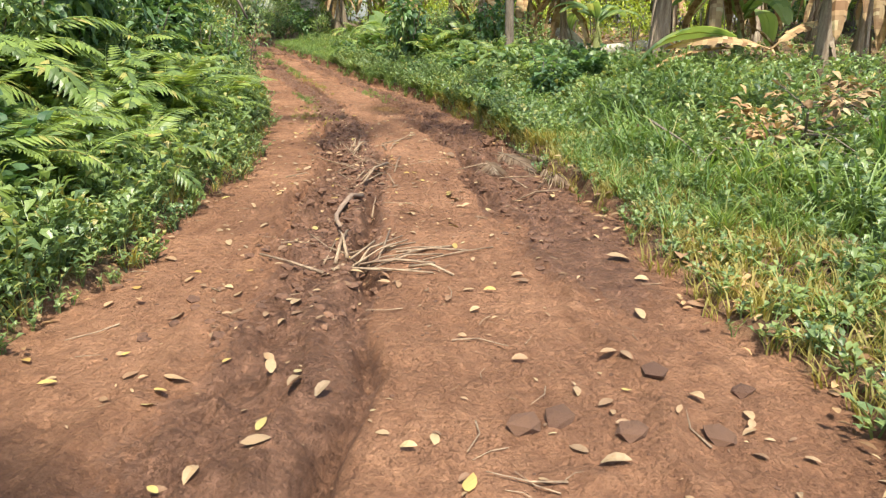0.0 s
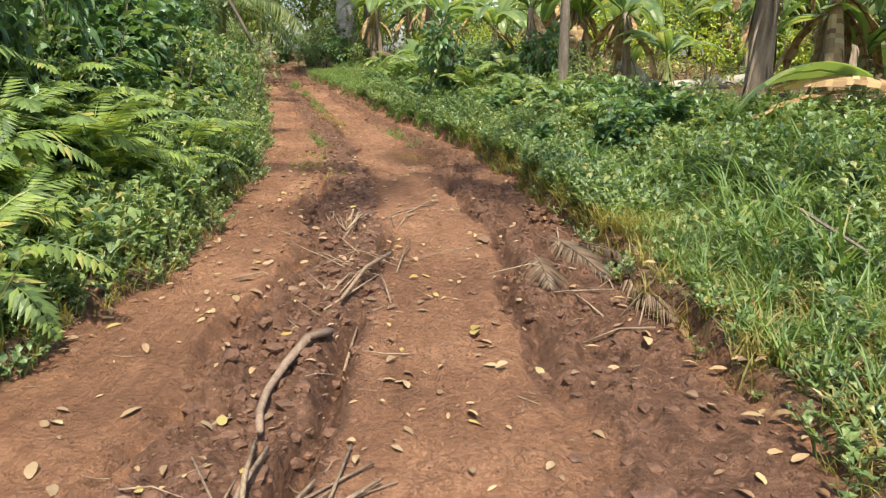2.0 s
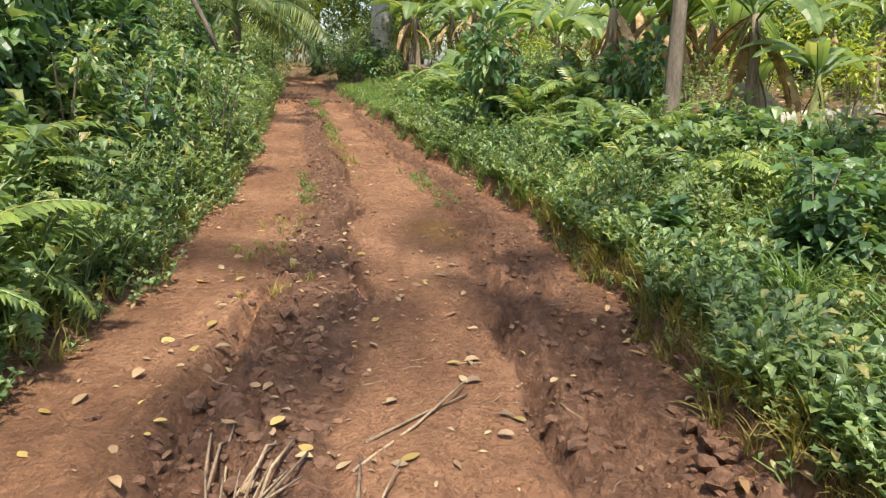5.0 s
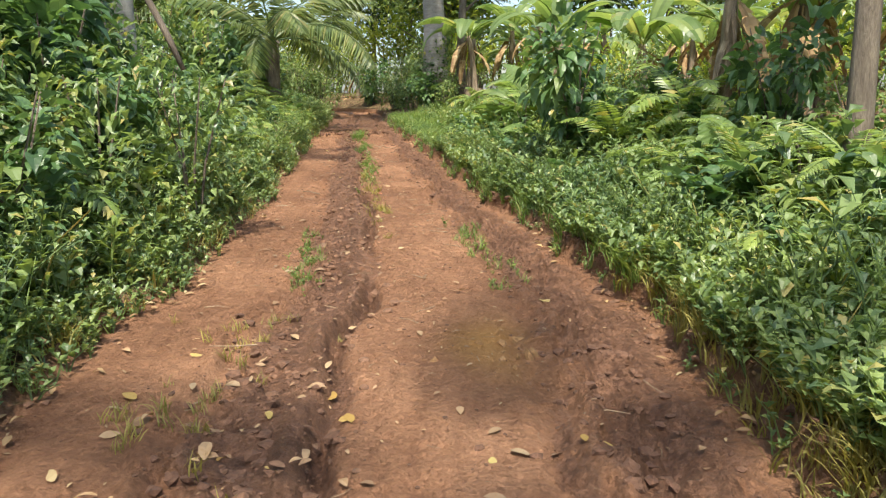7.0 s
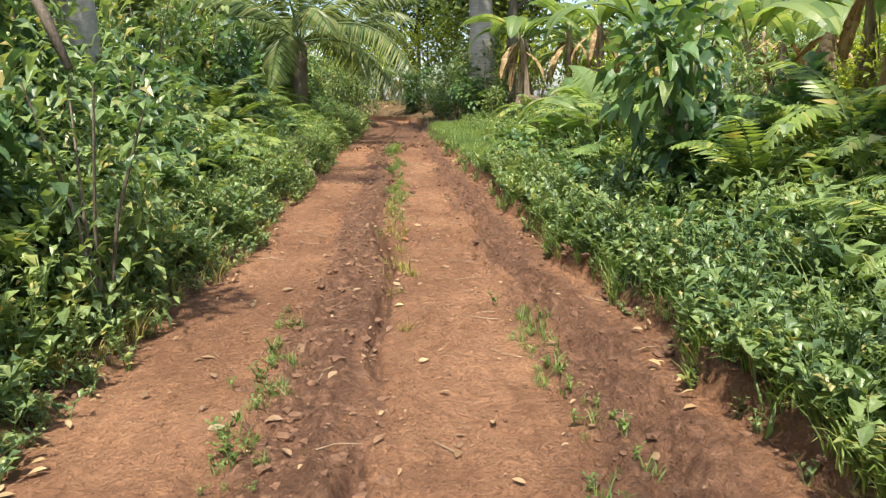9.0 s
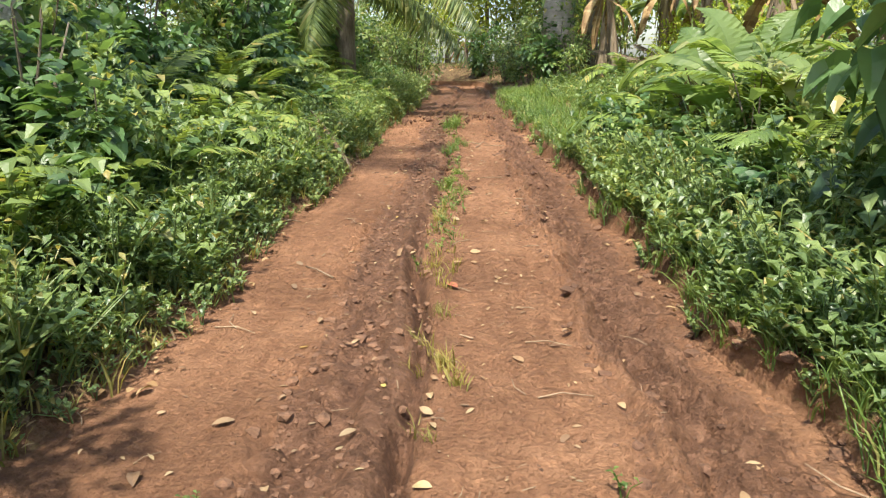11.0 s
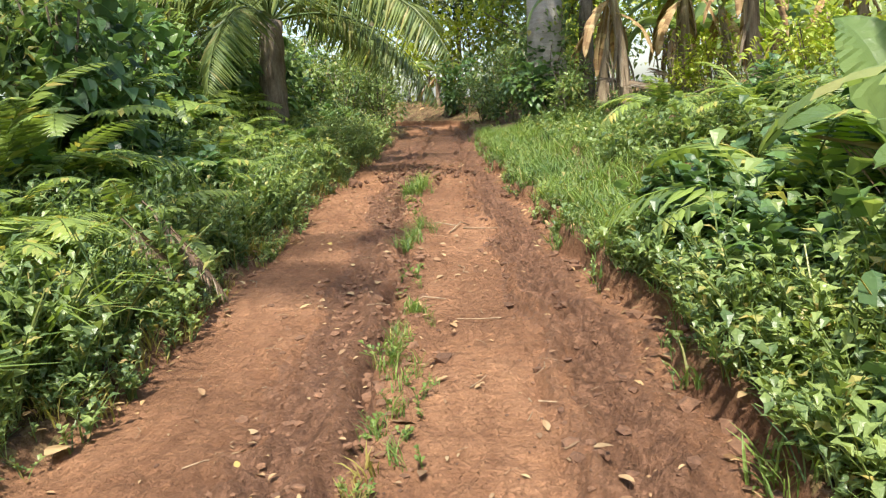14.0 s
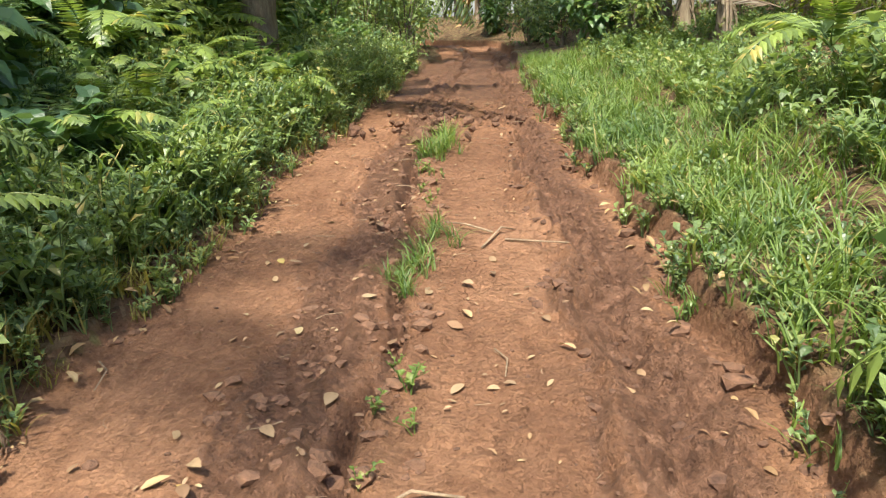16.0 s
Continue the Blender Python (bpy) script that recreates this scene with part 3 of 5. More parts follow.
def banana_trunk(seed, tall, radius):
    g = np.random.default_rng(seed)
    n = 9
    t = np.linspace(0, 1, n)
    lean = (g.random(2) - 0.5) * 0.3
    pts = np.stack([lean[0] * t * t * tall * 0.6, lean[1] * t * t * tall * 0.6, -0.1 + (tall + 0.1) * t], 1)
    core = tube(pts, radius * (1.15 - 0.55 * t), 10, 0.18, g)
    flaps = []
    for k in range(24):
        s = g.random() * 0.9 + 0.08
        az = 360 * g.random()
        p = np.array([np.interp(s, t, pts[:, i]) for i in range(3)])
        rad = radius * (1.1 - 0.5 * s)
        L = 0.3 + 0.5 * g.random()
        m = Matrix.Translation(p) @ pose(0, 0, 0, 0, 0, az) @ pose(0, rad * 0.95, 0)
        flaps.append(turned(blade(min(L, p[2] + 0.05), 0.04 + 0.07 * g.random(), 4, lambda q: 1 - 0.6 * q, -62 - 22 * g.random(), -94, -0.5, 50 * (g.random() - 0.5)), m))
    return join(core, *flaps), pts[-1]


def banana_plant(x, y, tall=2.2, radius=0.11, leaves=7, dead=4, seed=0, scale=1.0, green=False, label="", z=None, lean=0.0):
    g = np.random.default_rng(seed)
    top = new("banana_plant")
    (v, f), tip = banana_trunk(seed, tall, radius)
    part("trunk", mesh_from("banana_trunk", v, f, True), GREENSTEM if green else SHEATH, top)
    for k in range(leaves):
        az = 360 * (k * 0.382) + 30 * g.random()
        m = pose(tip[0], tip[1], tip[2] - 0.05 * (k % 3), 18 * (g.random() - 0.5), 30 * (g.random() - 0.5), az) @ Matrix.Scale(scale * (0.85 + 0.3 * g.random()), 4)
        part("leaf", BANANA_LEAVES[(k + seed) % 5], BANANA, top, m)
    for k in range(dead):
        az = 360 * g.random()
        m = pose(tip[0], tip[1], tip[2] * (0.82 + 0.18 * g.random()), 0, 0, az) @ pose(0, radius * 0.6, 0) @ Matrix.Scale(0.75 + 0.4 * g.random(), 4)
        part("dead_leaf", DEAD_LEAVES[k % 3], DEADLEAF, top, m, "hanging brown dead leaf")
    top.matrix_basis = pose(x, y, ground_z(x, y) if z is None else z, 0, lean, 360 * g.random() if not lean else 0)
    return tagged(top, label or "banana plant with brown sheathed trunk and torn leaves", "banana plant", "banana plants")


FRONDS = [mesh_from("frond", *feather(0.95, 21, 0.17, 0.045, 72 - 9 * k, -25 - 14 * k, 0.18, k)) for k in range(5)]
FRONDS_FINE = [mesh_from("frond", *feather(0.85, 26, 0.13, 0.028, 75 - 10 * k, -20 - 14 * k, 0.12, 20 + k)) for k in range(4)]


def fern(x, y, size=1.0, fronds=8, seed=0, fine=False, dark=False, label="", lift=0.0):
    g = np.random.default_rng(seed)
    top = new("fern")
    pool = FRONDS_FINE if fine else FRONDS
    for k in range(fronds):
        m = pose(0, 0, 0, 22 * (g.random() - 0.4), 20 * (g.random() - 0.5), 360 * (k + 0.7 * g.random()) / fronds) @ Matrix.Scale(0.7 + 0.5 * g.random(), 4)
        part("frond", pool[int(g.integers(len(pool)))], FERN, top, m)
    top.matrix_basis = pose(x, y, ground_z(x, y) + lift - 0.02, 10 * (g.random() - 0.5), 10 * (g.random() - 0.5), 360 * g.random()) @ Matrix.Scale(size, 4)
    return tagged(top, label or "green fern with arching feathery fronds in undergrowth", "fern", "roadside ferns")


def leaf_cloud(seed, count, rx, ry, rz, size, shape=oval, wide=0.55, lumps=7, hollow=0.55):
    """Leaves gathered in uneven lumps with gaps between them."""
    g = np.random.default_rng(seed)
    centres = g.normal(size=(lumps, 3))
    centres /= np.linalg.norm(centres, axis=1)[:, None]
    centres *= (0.35 + 0.5 * g.random(lumps))[:, None]
    protos = [blade(1, wide, 2, lambda q: (0.15, 1.0, 0.0)[round(q * 2)], 20, -40, 0.25), blade(1, wide * 0.9, 2, lambda q: (0.2, 1.0, 0.0)[round(q * 2)], 0, -55, 0.3)]
    if shape is heart:
        protos = [blade(1, 0.95, 3, heart, 10, -40, 0.22), blade(1, 0.85, 3, heart, -10, -60, 0.3)]
    vs, fs, n = [], [], 0
    for i in range(count):
        k = i % lumps
        d = g.normal(size=3)
        d /= np.linalg.norm(d)
        p = (centres[k] + d * (0.28 + 0.2 * (k % 3) * 0.5) * g.random() ** 0.4) * (rx, ry, rz)
        s = size * (0.6 + 0.7 * g.random())
        out = math.degrees(math.atan2(-d[0], d[1])) + 70 * (g.random() - 0.5)
        v, f = turned(protos[i % 2], pose(*p, 40 * d[2] + 40 * (g.random() - 0.5), 50 * (g.random() - 0.5), out) @ Matrix.Scale(s, 4))
        vs.append(v)
        fs.append(f + n)
        n += len(v)
    return np.concatenate(vs), np.concatenate(fs)


FAR_CLOUDS = [mesh_from("foliage", *leaf_cloud(60 + k, 700, 0.62, 0.62, 0.6, 0.1, lumps=12)) for k in range(2)]
BUSH_CLOUDS = [mesh_from("foliage", *leaf_cloud(k, 760, 0.62, 0.62, 0.6, 0.088, lumps=10)) for k in range(3)]
VINE_CLOUDS = [mesh_from("foliage", *leaf_cloud(10 + k, 620, 0.6, 0.6, 0.62, 0.115, heart, lumps=10)) for k in range(3)]
TREE_CLOUDS = [mesh_from("crown", *leaf_cloud(20 + k, 1400, 2.0, 2.0, 1.9, 0.24, lumps=16)) for k in range(3)]
DARK_CLOUDS = [mesh_from("crown", *leaf_cloud(30 + k, 1400, 2.2, 2.2, 1.7, 0.24, lumps=15)) for k in range(2)]


STEMS = [mesh_from("stem", *tube([(0, 0, -0.1), (0.05 * k, 0.06, 0.4), (0.1 + 0.08 * k, 0.2, 0.85)], [0.013, 0.01, 0.005], 5)) for k in range(3)]


def bush(x, y, size=1.0, tall=1.0, seed=0, vine=False, label="", lift=0.0, pale=False):
    g = np.random.default_rng(seed)
    top = new("vine_mound" if vine else "bush")
    for k in range(4):
        part("stem", STEMS[(seed + k) % 3], BARK, top, pose(0, 0, 0, 0, 0, 90 * k + 60 * g.random()))
    # pale foliage takes the leaf colour that has sunlight painted in
    part("foliage", FAR_CLOUDS[seed % 2], SUNTINTLEAF, top, pose(0, 0, 0.5)) if pale else part("foliage", (VINE_CLOUDS if vine else BUSH_CLOUDS)[seed % 3], VINE if vine else BROAD, top, pose(0, 0, 0.5))
    top.matrix_basis = pose(x, y, ground_z(x, y) + lift, 0, 0, 360 * g.random()) @ Matrix.Diagonal((size, size, size * tall, 1))
    return tagged(top, label or ("mound of dark heart-leaved creeper over shrubs" if vine else "leafy green bush in the roadside undergrowth"), "vine" if vine else "bush", "creeper mounds" if vine else "roadside bushes")


def tree(x, y, tall=5.0, radius=0.12, crown=1.0, seed=0, dark=False, label="", bark=None, clouds=3, low=0.45):
    g = np.random.default_rng(seed)
    top = new("tree")
    n = 8
    t = np.linspace(0, 1, n)
    bend = (g.random(2) - 0.5) * 0.8
    pts = np.stack([bend[0] * t ** 2, bend[1] * t ** 2, -0.15 + tall * t], 1)
    pieces = [tube(pts, radius * (1.25 - 0.75 * t ** 0.7), 9, 0.15, g)]
    spots = []
    for k in range(clouds + 2):
        s = low + (0.95 - low) * (k / (clouds + 1))
        p = np.array([np.interp(s, t, pts[:, i]) for i in range(3)])
        az = 6.28 * (k * 0.382 + 0.1 * g.random())
        q = p + np.array([math.cos(az), math.sin(az), 0.7]) * crown * (0.9 + 0.5 * g.random())
        pieces.append(tube([p, (p + q) / 2 + (0, 0, 0.12), q], [radius * 0.4, radius * 0.25, radius * 0.1], 5))
        spots.append(q)
    part("trunk", mesh_from("trunk", *join(*pieces), True), bark or BARK, top)
    for k, q in enumerate(spots[-clouds:]):
        pool = DARK_CLOUDS if dark else TREE_CLOUDS
        part("crown", pool[(k + seed) % len(pool)], DARKLEAF if dark else TREELEAF, top, pose(*q, 0, 0, 360 * g.random()) @ Matrix.Scale(crown * (0.7 + 0.3 * g.random()), 4))
    top.matrix_basis = pose(x, y, ground_z(x, y))
    return tagged(top, label or ("dense dark-leaved tree behind the track" if dark else "slender leafy tree at the edge of the thicket"), "tree", "thicket trees")


PALM_FRONDS = [mesh_from("palm_frond", *feather(3.4, 62, 0.75, 0.045, 62 - 16 * k, -38 - 12 * k, 0.55, 50 + k, 0.022, 0.16, 60)) for k in range(4)]


def palm(x, y, tall, fronds, radius=0.13, seed=0, size=1.0, label="", bark=None, first=0.0, lean=0.0):
    g = np.random.default_rng(seed)
    top = new("palm_tree")
    t = np.linspace(0, 1, 14)
    pts = np.stack([0.25 * t ** 2 * (g.random() - 0.5) + lean * t ** 1.6, 0.2 * t ** 2, -0.15 + tall * t], 1)
    rings = radius * (1.25 - 0.4 * t) * (1 + 0.06 * (np.arange(14) % 2))
    part("trunk", mesh_from("palm_trunk", *tube(pts, rings, 10, 0.08, g), True), bark or BARK, top)
    for k in range(fronds):
        m = pose(*pts[-1], 12 * (g.random() - 0.5), 14 * (g.random() - 0.5), first + 360 * k / fronds + 20 * g.random()) @ Matrix.Scale(size * (0.85 + 0.3 * g.random()), 4)
        part("frond", PALM_FRONDS[k % 4], PALM, top, m)
    top.matrix_basis = pose(x, y, ground_z(x, y))
    return tagged(top, label or "coconut palm with long drooping green fronds", "palm tree")


# ---- the things, from the start of the walk onwards ----
# fern thicket on the west side
def row_of_ferns(count, y0, y1, side, d0, d1, s0, s1, fine=0.4, seed=0):
    g = np.random.default_rng(seed)
    for k in range(count):
        y = y0 + (y1 - y0) * (k + g.random()) / count
        d = d0 + (d1 - d0) * g.random()
        x = float(edge_l(np.array(y)) - d) if side < 0 else float(edge_r(np.array(y)) + d)
        fern(x, y, s0 + (s1 - s0) * g.random(), int(g.integers(7, 11)), seed * 1000 + k, g.random() < fine, lift=0.12 + 0.35 * g.random() * min(1, d / 1.6))


row_of_ferns(40, 2.0, 9.8, -1, 0.45, 1.5, 0.75, 1.1, 0.5, 1)
row_of_ferns(22, 1.5, 10, -1, 1.4, 2.6, 1.1, 1.5, 0.3, 2)
row_of_ferns(18, 10, 19, -1, 0.8, 2.0, 0.7, 1.1, 0.4, 3)
row_of_ferns(36, 19.5, 29, -1, 0.6, 1.7, 0.65, 1.05, 0.25, 4)
row_of_ferns(20, 19, 30, -1, 1.5, 2.6, 1.1, 1.5, 0.2, 5)
row_of_ferns(14, 12.3, 18, 1, 0.7, 2.2, 0.7, 1.05, 0.3, 6)
row_of_ferns(14, 17.5, 22.8, 1, 0.9, 2.4, 0.9, 1.3, 0.3, 7)


def row_of_bushes(count, y0, y1, side, d0, d1, s0, s1, vine=0.3, tall=1.1, seed=0):
    g = np.random.default_rng(seed)
    for k in range(count):
        y = y0 + (y1 - y0) * (k + g.random()) / count
        d = d0 + (d1 - d0) * g.random()
        x = float(edge_l(np.array(y)) - d) if side < 0 else float(edge_r(np.array(y)) + d)
        bush(x, y, s0 + (s1 - s0) * g.random(), tall * (0.85 + 0.4 * g.random()), seed * 100 + k, g.random() < vine)


row_of_bushes(12, 1, 9.5, -1, 1.9, 3.0, 0.9, 1.4, 0.4, 1.4, 11)
row_of_bushes(24, 8.5, 19, -1, 0.95, 2.0, 0.8, 1.3, 0.4, 1.25, 12)
row_of_bushes(22, 18.5, 36, -1, 2.0, 3.0, 1.1, 1.8, 0.5, 1.3, 13)
row_of_bushes(9, 10, 18, -1, 2.2, 3.6, 1.5, 2.3, 0.5, 1.4, 14)
row_of_bushes(14, 18, 38, -1, 2.4, 3.8, 1.1, 1.6, 0.4, 1.05, 22)
row_of_bushes(10, 12.4, 18, 1, 0.8, 1.8, 0.4, 0.65, 0.5, 1.0, 15)
row_of_bushes(12, 15, 22, 1, 1.0, 2.6, 0.6, 0.95, 0.6, 1.15, 16)
row_of_bushes(8, 22, 34, 1, 4.2, 6.0, 0.6, 1.0, 0.3, 1.0, 17)
row_of_bushes(7, 22, 26.5, 1, 1.9, 3.2, 0.5, 0.85, 0.5, 1.0, 20)
row_of_ferns(8, 22, 27, 1, 1.5, 3.2, 0.7, 1.1, 0.3, 8)
row_of_bushes(16, 33, 44, 1, 0.5, 2.5, 1.0, 1.8, 0.5, 1.2, 18)
row_of_bushes(16, 33, 46, -1, 0.5, 2.5, 1.0, 1.8, 0.4, 1.2, 19)
row_of_bushes(14, 7.0, 16.5, -1, 1.5, 2.2, 0.85, 1.2, 0.7, 2.1, 21)
bush(1.5, 10.9, 0.8, 1.0, 3, True, "dark rounded creeper mound beside the grass verge")
bush(-0.75, 17.7, 1.2, 1.7, 33, True, "tall pillar of dark creeper over a dead stem")
bush(1.1, 16.2, 0.9, 1.8, 36, True, "tall pillar of dark creeper over a dead stem")
bush(-3.75, 12.7, 1.0, 1.4, 39, True)
bush(-4.0, 13.9, 1.1, 1.4, 37, False)
bush(-3.85, 14.9, 1.05, 1.5, 38, False)
bush(1.0, 11.6, 0.5, 1.0, 5, False)

# bananas on the east side
banana_plant(3.4, 12.1, 3.0, 0.155, 6, 6, 3, 1.1, label="old banana plant with shaggy brown dead sheaths", lean=3)
banana_plant(3.3, 16.2, 0.85, 0.06, 7, 0, 11, 0.6, True, "young banana plant with pale green leaves")
banana_plant(0.9, 18.0, 1.7, 0.10, 7, 5, 14, 0.9)
banana_plant(2.2, 19.2, 1.5, 0.09, 7, 3, 15, 0.85)
banana_plant(0.2, 22.0, 1.3, 0.09, 7, 2, 16, 0.85)
banana_plant(5.2, 14.6, 1.4, 0.1, 7, 2, 18, 0.9)
banana_plant(4.9, 12.6, 0.9, 0.07, 6, 1, 19, 0.75, True, "young banana plant with pale green leaves")
banana_plant(-2.9, 34.0, 1.2, 0.09, 7, 2, 29, 0.9)
banana_plant(5.3, 10.6, 2.0, 0.12, 6, 3, 17, 1.0)
banana_plant(-1.55, 20.7, 0.75, 0.06, 4, 1, 21, 0.62, True, "young banana sucker with broad pale green leaves")
banana_plant(-1.2, 23.0, 1.6, 0.09, 6, 3, 23, 0.85)
banana_plant(-3.9, 30.6, 2.0, 0.1, 6, 5, 25, 0.9)
banana_plant(-3.0, 31.6, 2.2, 0.11, 6, 5, 26, 0.9)
banana_plant(-2.0, 29.6, 2.1, 0.11, 6, 5, 27, 0.9)
banana_plant(-4.6, 33.4, 2.1, 0.1, 6, 4, 28, 0.9)
g = np.random.default_rng(99)
placed = []
for k in range(400):
    y = 9 + 40 * g.random()
    x = float(edge_r(np.array(y))) + 3.3 + 15 * g.random() ** 1.2
    if y < 12 and x < 5.5 or any((x - a) ** 2 + (y - b) ** 2 < 3.2 for a, b in placed):
        continue
    placed.append((x, y))
    banana_plant(x, y, 1.3 + 1.0 * g.random(), 0.08 + 0.05 * g.random(), 6, 6, 100 + k, 0.8 + 0.3 * g.random())
    if len(placed) >= 46:
        break

# slim trunk, stump, log among the bananas
def trunk_thing(name, pts, radii, mat, label, category, sides=10, wobble=0.15):
    pts = np.asarray(pts, float)
    base = pts[0].copy()
    ob = new(name, mesh_from(name, *tube(pts - base, radii, sides, wobble, np.random.default_rng(5)), True))
    ob.data.materials.append(mat)
    ob.location = base
    return tagged(ob, label, category)


tree(1.28, 14.7, 5.5, 0.085, 0.7, 61, False, "slim grey-trunked tree rising from the verge", None, 2, 0.75)
trunk_thing("fallen_log", [(x, y, ground_z(x, y) + 0.11) for x, y in ((2.4, 17.8), (3.5, 18.4), (4.7, 19.0), (5.9, 19.6))], [0.12, 0.14, 0.14, 0.15], LOGWOOD, "bleached fallen log lying among banana plants", "log")
trunk_thing("dead_banana_stem", [(2.5, 17.0, 1.25), (2.75, 17.1, 1.22), (3.0, 17.15, 1.0), (3.1, 17.2, 0.5)], [0.09, 0.13, 0.15, 0.17], LOGWOOD, "grey broken banana stem bent over", "tree stump")
trunk_thing("leaning_branch", [(-3.74, 14.72, 1.5), (-3.85, 14.72, 1.75), (-4.1, 14.75, 2.2), (-4.45, 14.8, 2.8)], [0.02, 0.028, 0.028, 0.02], BARK, "dark bare branch leaning out of the thicket", "branch")

# broad-leaved wild taro
def taro_leaf(seed):
    """A broad heart-shaped blade, folded along its midrib and corrugated between slanting veins."""
    n, m = 26, 9
    t, u = np.linspace(0, 1, n), np.linspace(-1, 1, m)
    wide = np.where(t < 0.2, 0.5 + 3.0 * t, 1.1 * np.maximum(1 - (t - 0.2) / 0.8, 0) ** 0.6) * 0.34
    rise = np.radians(30 + 8 * seed - (65 + 18 * seed) * t)
    y, z = np.cumsum(np.cos(rise)) * 0.85 / n, np.cumsum(np.sin(rise)) * 0.85 / n
    x = wide[:, None] * u[None]
    back = -0.16 * np.abs(u)[None] * np.maximum(1 - 4 * t, 0)[:, None]
    ripple = 0.012 * np.sin(46 * (t[:, None] - 0.35 * np.abs(x) / 0.34)) * np.abs(u)[None]
    lift = (0.3 - 0.12 * seed) * np.abs(x) + ripple + 0.03 * np.sin(9 * t + seed)[:, None] * u[None] ** 2
    v = np.stack([x, y[:, None] + back - 0.4 * lift, z[:, None] + lift], -1).reshape(-1, 3)
    i = np.arange(n * m).reshape(n, m)
    q = np.stack([i[:-1, :-1], i[:-1, 1:], i[1:, 1:], i[1:, :-1]], -1).reshape(-1, 4)
    rib = tube(np.stack([0 * y, y, z - 0.006], 1)[::3], np.linspace(0.014, 0.003, len(y[::3])), 5)
    return join((v, np.concatenate([q[:, :3], q[:, [0, 2, 3]]])), rib)


TARO_LEAVES = [mesh_from("leaf", *taro_leaf(k)) for k in range(3)]


def taro(x, y, leaves, seed, size=1.0):
    g = np.random.default_rng(seed)
    top = new("taro_plant")
    for k, (az, rise, reach, up) in enumerate(leaves):
        a = math.radians(az)
        tip = np.array([-math.sin(a) * reach, math.cos(a) * reach, rise])
        stalk = part("stalk", mesh_from("stalk", *tube([(0, 0, 0), tip * (0.3, 0.3, 0.6), tip], [0.026, 0.02, 0.013], 6), True), GREENSTEM, top)
        part("leaf", TARO_LEAVES[k % 3], BANANA, top, pose(*tip, 10 * g.random() + up, 20 * (g.random() - 0.5), az) @ Matrix.Scale(0.8 + 0.3 * g.random(), 4))
    top.matrix_basis = pose(x, y, ground_z(x, y), 0, 0, 0) @ Matrix.Scale(size, 4)
    return tagged(top, "wild taro with huge pale green leaves", "taro plant", "taro plants")


taro(-1.45, 20.8, [(-35, 0.85, 0.15, 58), (50, 0.9, 0.3, 52), (-60, 0.7, 0.3, 30), (120, 0.5, 0.4, 20)], 1, 0.9)
taro(-1.75, 22.0, [(30, 0.7, 0.3, 55), (-30, 0.6, 0.3, 40), (100, 0.5, 0.2, 25)], 2, 0.85)
taro(0.6, 15.2, [(20, 0.7, 0.3, 50), (-40, 0.55, 0.3, 40), (60, 0.6, 0.2, 25)], 3, 0.6)

# palms and trees
palm(-6.7, 18.2, 7.5, 6, 0.17, 4, 1.0, "tall coconut palm with pale grey trunk", PALEBARK)
palm(-9.1, 28.2, 2.3, 15, 0.2, 6, 1.05, "young coconut palm with low arching fronds over the track", BARK)
# palm added out of view; its fronds cast shade bands across the track
palm(4.7, 6.3, 9.0, 5, 0.13, 14, 0.95, "unseen coconut palm leaning over the track to shade it", BARK, lean=-4.7)
palm(-12.6, 40.0, 3.4, 11, 0.15, 9, 1.0)
tree(-5.9, 34.5, 9.0, 0.42, 1.5, 3, True, "stout old tree with pale flaking bark", PALEBARK, 4, 0.5)
tree(-5.1, 34.8, 7.0, 0.16, 1.2, 4, True)
tree(-8.0, 47.0, 8.0, 0.3, 2.0, 9, True, clouds=4, low=0.35)
g = np.random.default_rng(12)
for k in range(13):
    y = 3 + 34 * (k + 0.6 * g.random()) / 13
    x = float(edge_l(np.array(y))) - 6.0 - 2.2 * g.random()
    tree(x, y, 4.0 + 1.6 * g.random(), 0.09, 0.85 + 0.25 * g.random(), 40 + k, False, clouds=3, low=0.2)
# tall unseen trees west of the start, added so their crowns shade the track
for k, (y, d, tall, crown) in enumerate([(-2.9, 0.2, 7.6, 0.8), (-1.1, 1.9, 7.2, 0.65), (0.5, 2.3, 7.6, 0.6)]):
    tree(float(edge_l(np.array(y))) - d, y, tall, 0.13, crown, 240 + k, k % 2 == 1, "unseen tall tree whose spreading crown shades the track", clouds=3, low=0.62)
for k in range(16):
    y = 20 + 44 * (k + 0.5 * g.random()) / 16
    x = float(edge_l(np.array(y))) - 8 - 8 * g.random()
    tree(x, y, 6 + 3 * g.random(), 0.14, 1.3, 70 + k, k % 3 == 0, clouds=4, low=0.15)
for k in range(22):
    x = -34 + 72 * (k + 0.5 * g.random()) / 22
    tree(x, 50 + 8 * g.random() + (8 if -21 < x < -13 else 0), 8 + 4 * g.random(), 0.18, 1.9, 100 + k, k % 5 == 0, clouds=4, low=0.1)
for k in range(16):
    x = 14 + 9 * g.random()
    tree(x, 20 + 28 * k / 16, 7 + 3 * g.random(), 0.14, 1.5, 140 + k, False, clouds=3, low=0.25)
# far shrubs; every second one has sunlight painted into its leaf colour
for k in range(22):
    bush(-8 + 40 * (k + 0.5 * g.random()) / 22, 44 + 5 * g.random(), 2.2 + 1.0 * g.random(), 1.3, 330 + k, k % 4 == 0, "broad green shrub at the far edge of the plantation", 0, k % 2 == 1)
